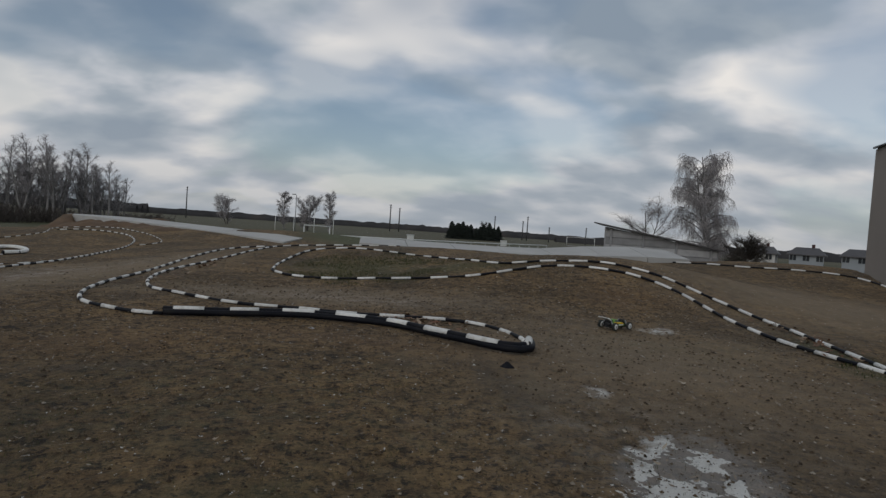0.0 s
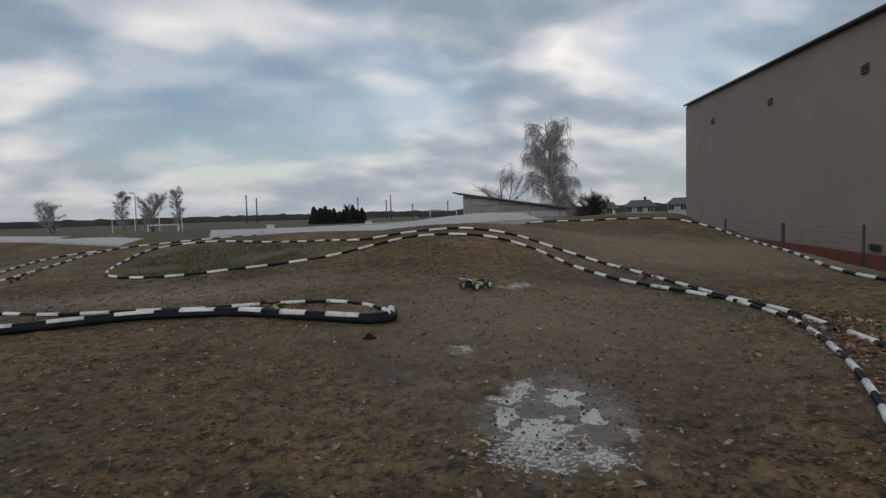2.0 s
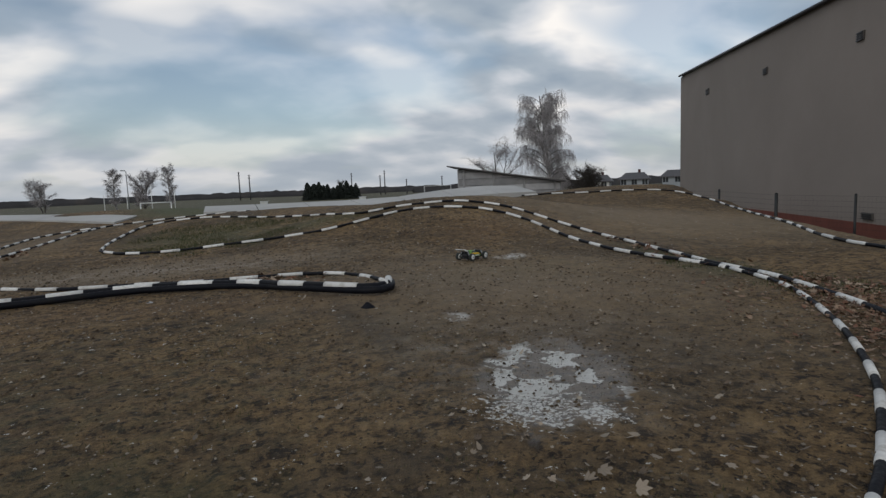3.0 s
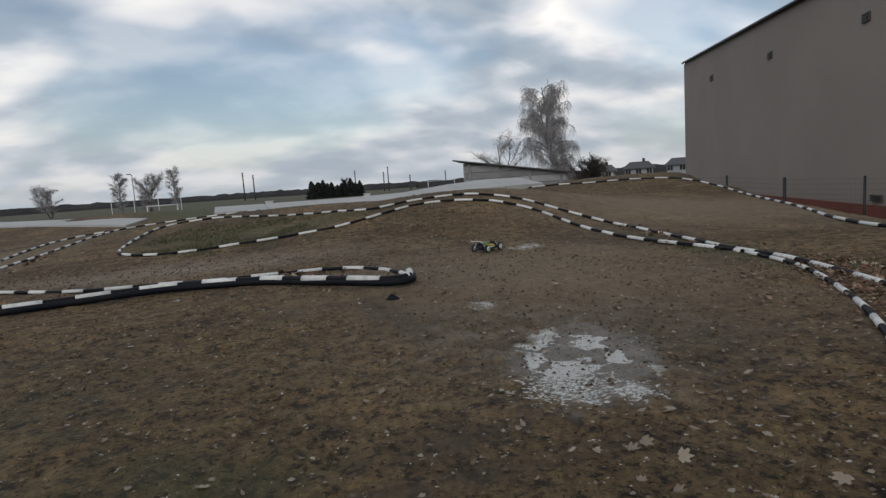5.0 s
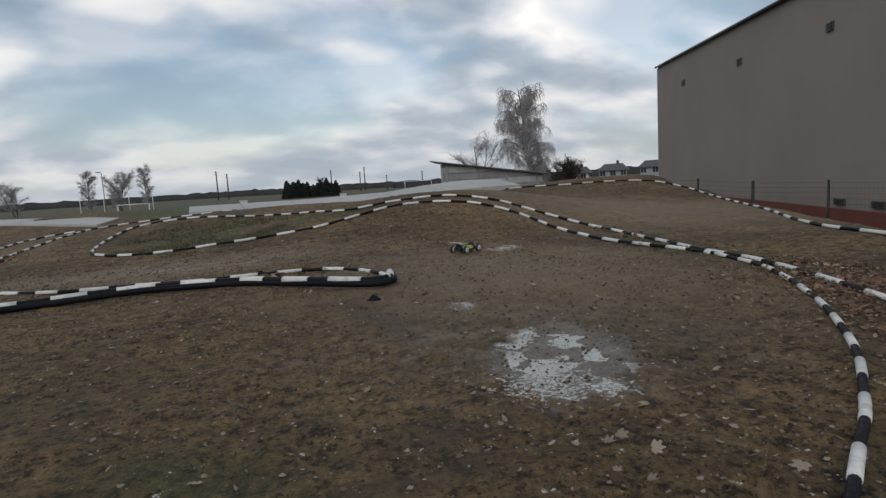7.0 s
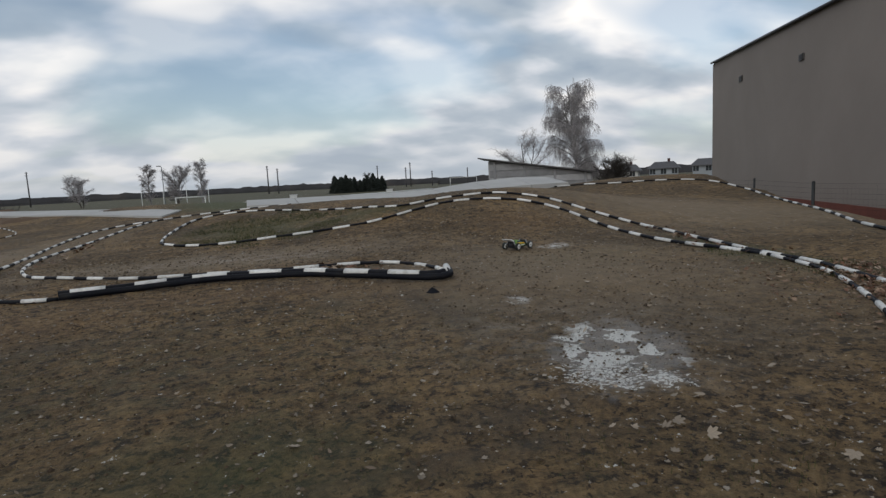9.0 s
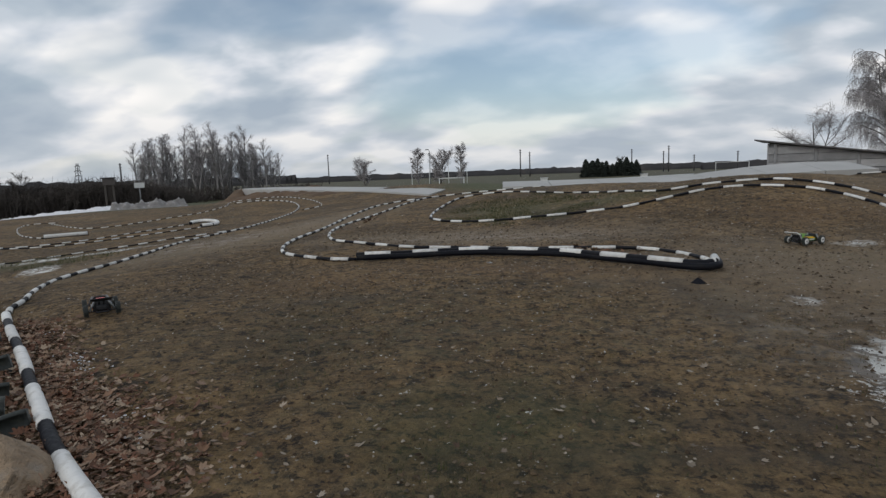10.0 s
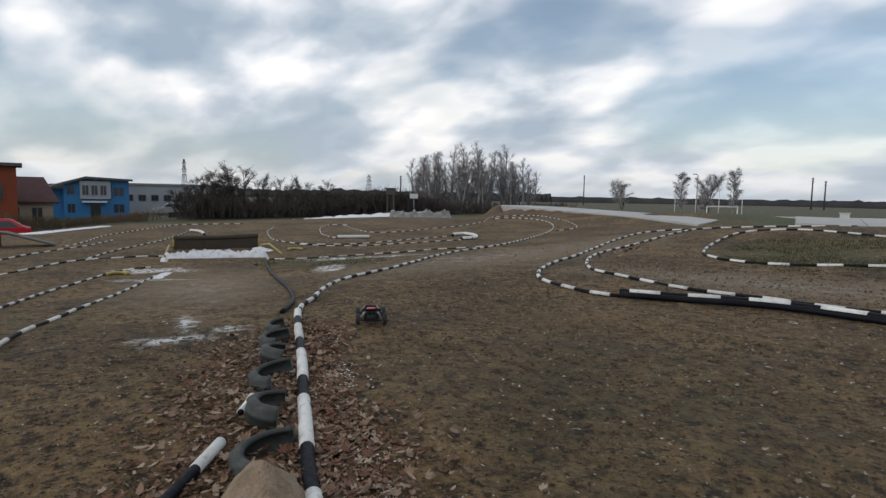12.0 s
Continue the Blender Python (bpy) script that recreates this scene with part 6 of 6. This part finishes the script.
            part("hub_nut", tube(bmesh.new(), [(0, 0, -0.023), (0, 0, 0.023)], 0.009, 6), M_PLASK, w, flat=True)
    wg = part("rear_wing", boxm(-0.045, -0.09, -0.004, 0.045, 0.09, 0.004, bevel=0.003), wing, ob)
    wg.location, wg.rotation_euler = (0.245, 0, 0.165), (0, radians(-24), 0)
    for s in (-1, 1):
        part("end_plate", boxm(-0.044, s * 0.091 - 0.002, -0.010, 0.044, s * 0.091 + 0.002, 0.008, bevel=0.002), wing, wg, "thin wing end plate")
        part("wing_mount", tube(bmesh.new(), [(0.165, s * 0.02, 0.11), (0.225, s * 0.02, 0.15)], 0.006, 6), M_PLASK, ob)
    part("bumper", boxm(-0.245, -0.05, 0.035, -0.205, 0.05, 0.045, bevel=0.004), M_PLASK, ob)
    return ob


buggy("model_buggy", pose(-3.97, 3.29, terrain(-3.97, 3.29) + 0.012, 0, 0, -46) @ Matrix.Diagonal((0.8, 0.8, 0.8, 1)), M_BUGRED, M_YELLOW, "red model buggy with yellow stripes and white wheels")
buggy("model_buggy", pose(2.35, 6.55, terrain(2.35, 6.55) + 0.012, 0, 0, 212) @ Matrix.Diagonal((0.8, 0.8, 0.8, 1)), M_BUGGREEN, M_YELLOW, "green and yellow model buggy on the driving line", wing=M_PLASW)


# ---- stones, leaves, grass ----
def scatter_stones():
    rng = random.Random(77)
    verts, faces = [], []
    for k in range(46000):
        if k < 41000:
            x, y = rng.uniform(-4.8, 4.4), 0.4 + 9.0 * rng.random() ** 1.7
        else:
            x, y = rng.uniform(-9, 3), rng.uniform(6, 14)
        s = rng.choice((0.002, 0.0025, 0.003, 0.004, 0.005, 0.009)) * rng.uniform(0.7, 1.3) * (1 + 0.10 * y)
        z = terrain(x, y)
        b = len(verts)
        for p in ((1, 0, 0), (0.3, 0.9, 0), (-0.8, 0.5, 0), (-0.7, -0.7, 0), (0.4, -0.9, 0), (0.1, 0.0, 0.8)):
            verts.append((x + s * (p[0] + rng.uniform(-0.3, 0.3)), y + s * (p[1] + rng.uniform(-0.3, 0.3)), z + s * (p[2] * rng.uniform(0.6, 1.2)) + 0.004))
        faces += [(b + i, b + (i + 1) % 5, b + 5) for i in range(5)]
    ob = raw("small_stones", verts, faces, M_STONE, label="small stones and clods strewn on the earth")
    tagged(ob, category="stones", kind="stuff")


scatter_stones()

LOBES = [(0, 1.0), (0.18, 0.74), (0.42, 0.58), (0.66, 0.88), (0.92, 0.80), (1.15, 0.54), (1.5, 0.74), (1.95, 0.50), (2.6, 0.36), (3.14, 0.18)]


def leaf_outline(rng, lobed):
    if not lobed:
        return [(0, 1), (0.32, 0.45), (0.34, -0.1), (0.16, -0.65), (0, -0.95), (-0.16, -0.65), (-0.34, -0.1), (-0.32, 0.45)]
    right = [(math.sin(a) * r, math.cos(a) * r) for a, r in LOBES]
    return right + [(-x, y) for x, y in right[-2:0:-1]]


def leaf_verts(rng, x, y, z, s, lobed):
    a = rng.uniform(0, 6.283)
    tx, ty, cup = rng.uniform(-0.45, 0.45), rng.uniform(-0.45, 0.45), rng.uniform(0.05, 0.9)
    out = []
    for u, v in leaf_outline(rng, lobed):
        px, py = (u * math.cos(a) - v * math.sin(a)) * s, (u * math.sin(a) + v * math.cos(a)) * s
        out.append((x + px, y + py, z + px * tx + py * ty + cup * s * (u * u + 0.4 * v * v)))
    return [(x, y, z + 0.03 * s)] + out


def leaf_litter(name, spots, seed, label, lobed=0.6, mat=None):
    rng = random.Random(seed)
    verts, faces = [], []
    for (x0, y0, x1, y1, width, count, size) in spots:
        for k in range(count):
            u = rng.random()
            px, py = x0 + (x1 - x0) * u, y0 + (y1 - y0) * u
            x, y = px + rng.gauss(0, width), py + rng.gauss(0, width)
            lv = leaf_verts(rng, x, y, terrain(x, y) + 0.008 + 0.02 * rng.random(), size * rng.uniform(0.5, 1.0) * rng.choice((0.8, 1.0, 1.0, 1.9)), rng.random() < lobed)
            b = len(verts)
            verts += lv
            n = len(lv) - 1
            faces += [(b, b + 1 + i, b + 1 + (i + 1) % n) for i in range(n)]
    ob = raw(name, verts, faces, mat or M_LEAF, label=label)
    return tagged(ob, category="leaves", kind="stuff")


leaf_litter("leaf_litter", [(-1.95, 0.95, -4.3, 2.95, 0.12, 3600, 0.019), (-2.5, 0.85, -4.2, 2.4, 0.2, 3000, 0.019), (-1.75, 0.9, -2.7, 1.75, 0.17, 1700, 0.018)], 91, "brown fallen leaves heaped along the tyres", 0.65)
leaf_litter("leaf_litter", [(2.85, 1.5, 4.5, 3.9, 0.12, 900, 0.022), (3.2, 1.5, 4.6, 3.6, 0.2, 1500, 0.022), (2.6, 1.9, 4.0, 4.2, 0.2, 220, 0.02), (4.5, 4.6, 5.0, 7.5, 0.15, 160, 0.034)], 92, "brown fallen leaves along the edging pipe")
leaf_litter("leaf_litter", [(0.4, 5.9, -0.4, 6.5, 0.14, 90, 0.034), (-4.2, 8.5, -4.5, 13.5, 0.12, 120, 0.04)], 93, "fallen leaves caught inside the pipe loop")
leaf_litter("leaf_litter", [(-2.5, 1.6, 3.2, 1.8, 0.7, 380, 0.013), (-3.5, 4.0, 3.5, 4.2, 0.9, 460, 0.015), (1.6, 1.0, 1.6, 2.6, 0.5, 420, 0.014), (1.2, 3.0, 3.2, 4.4, 0.5, 260, 0.016)], 94, "scattered dry leaf crumbs on the open earth", mat=M_CRUMB)
rng = random.Random(33)
for x, y, s in ((0.95, 1.41, 0.065), (0.99, 1.27, 0.065), (0.87, 1.37, 0.06), (0.77, 1.42, 0.04), (1.17, 1.42, 0.05), (0.84, 1.11, 0.05), (0.79, 1.20, 0.04), (0.70, 1.45, 0.035), (0.47, 1.50, 0.035), (0.15, 1.75, 0.055), (0.27, 1.69, 0.04), (0.20, 2.28, 0.045), (0.44, 2.17, 0.04), (-0.49, 1.71, 0.055), (0.15, 1.38, 0.035), (1.75, 1.78, 0.05), (1.35, 1.29, 0.045), (1.21, 1.21, 0.04), (1.32, 0.99, 0.065), (1.17, 1.58, 0.045), (0.62, 2.02, 0.04), (0.92, 1.81, 0.035), (2.00, 1.95, 0.045), (2.08, 2.27, 0.04), (2.24, 2.35, 0.04), (-1.05, 2.5, 0.035), (-1.65, 1.65, 0.045), (-1.2, 1.35, 0.05), (0.05, 3.2, 0.035), (-1.9, 2.4, 0.04)):
    lv = leaf_verts(rng, 0, 0, 0.010, s * 0.60, True)
    n = len(lv) - 1
    lf = raw("maple_leaf", lv, [(0, 1 + i, 1 + (i + 1) % n) for i in range(n)], M_LEAFP, label="pale dry fallen maple leaf on the earth")
    lf.location = (x, y, terrain(x, y) + 0.006)
    tagged(lf, category="leaf", group="fallen maple leaves")


def grass(name, spots, seed, label):
    rng = random.Random(seed)
    verts, faces = [], []
    for x0, y0, rx, ry, count, h in spots:
        for k in range(count):
            a, r = rng.uniform(0, 6.283), math.sqrt(rng.random())
            x, y = x0 + rx * r * math.cos(a), y0 + ry * r * math.sin(a)
            if noise.noise((x * 1.1, y * 1.1, 6)) < -0.12:
                continue
            z, hh, w = terrain(x, y), h * rng.uniform(0.5, 1.4), h * 0.12
            b, d = len(verts), rng.uniform(0, 6.283)
            lx, ly = math.cos(d) * hh * 0.6, math.sin(d) * hh * 0.6
            sx, sy = -math.sin(d) * w, math.cos(d) * w
            verts += [(x - sx, y - sy, z - 0.01), (x + sx, y + sy, z - 0.01), (x + lx * 0.4 + sx * 0.7, y + ly * 0.4 + sy * 0.7, z + hh * 0.6), (x + lx * 0.4 - sx * 0.7, y + ly * 0.4 - sy * 0.7, z + hh * 0.6), (x + lx, y + ly, z + hh * 0.9)]
            faces += [(b, b + 1, b + 2, b + 3), (b + 3, b + 2, b + 4)]
    ob = raw(name, verts, faces, M_GRASS, label=label)
    return tagged(ob, category="grass", kind="stuff")


grass("short_grass", [(-1.1, 11.8, 1.6, 2.6, 9000, 0.032), (0.6, 11.3, 1.3, 1.1, 2200, 0.03), (4.35, 3.6, 0.45, 1.8, 1600, 0.03), (-9.6, 8.0, 1.4, 1.4, 1500, 0.04), (-0.9, 2.5, 2.6, 1.5, 5200, 0.011), (-0.4, 1.0, 2.0, 0.6, 2200, 0.011)], 95, "short patchy grass on the track and its island")


# pale crumbs of plaster and frost along the inner side of the pipe
rng = random.Random(58)
verts, faces = [], []
for k in range(150):
    u = rng.random()
    cl = rng.choice((0.12, 0.2, 0.45, 0.5, 0.55, 0.8))
    x = -1.85 - 2.6 * cl + rng.gauss(0, 0.06) + 0.06
    y = 1.0 + 2.1 * cl + rng.gauss(0, 0.06) + 0.06
    s = rng.uniform(0.003, 0.009)
    b = len(verts)
    for p in ((1, 0, 0), (0.3, 0.9, 0), (-0.8, 0.5, 0), (-0.7, -0.7, 0), (0.4, -0.9, 0), (0.1, 0.0, 0.8)):
        verts.append((x + s * (p[0] + rng.uniform(-0.3, 0.3)), y + s * (p[1] + rng.uniform(-0.3, 0.3)), terrain(x, y) + 0.012 + s * p[2] * 0.7))
    faces += [(b + i, b + (i + 1) % 5, b + 5) for i in range(5)]
tagged(raw("plaster_crumbs", verts, faces, M_SNOW, label="pale crumbs of frost and plaster beside the pipe"), category="debris", kind="stuff")
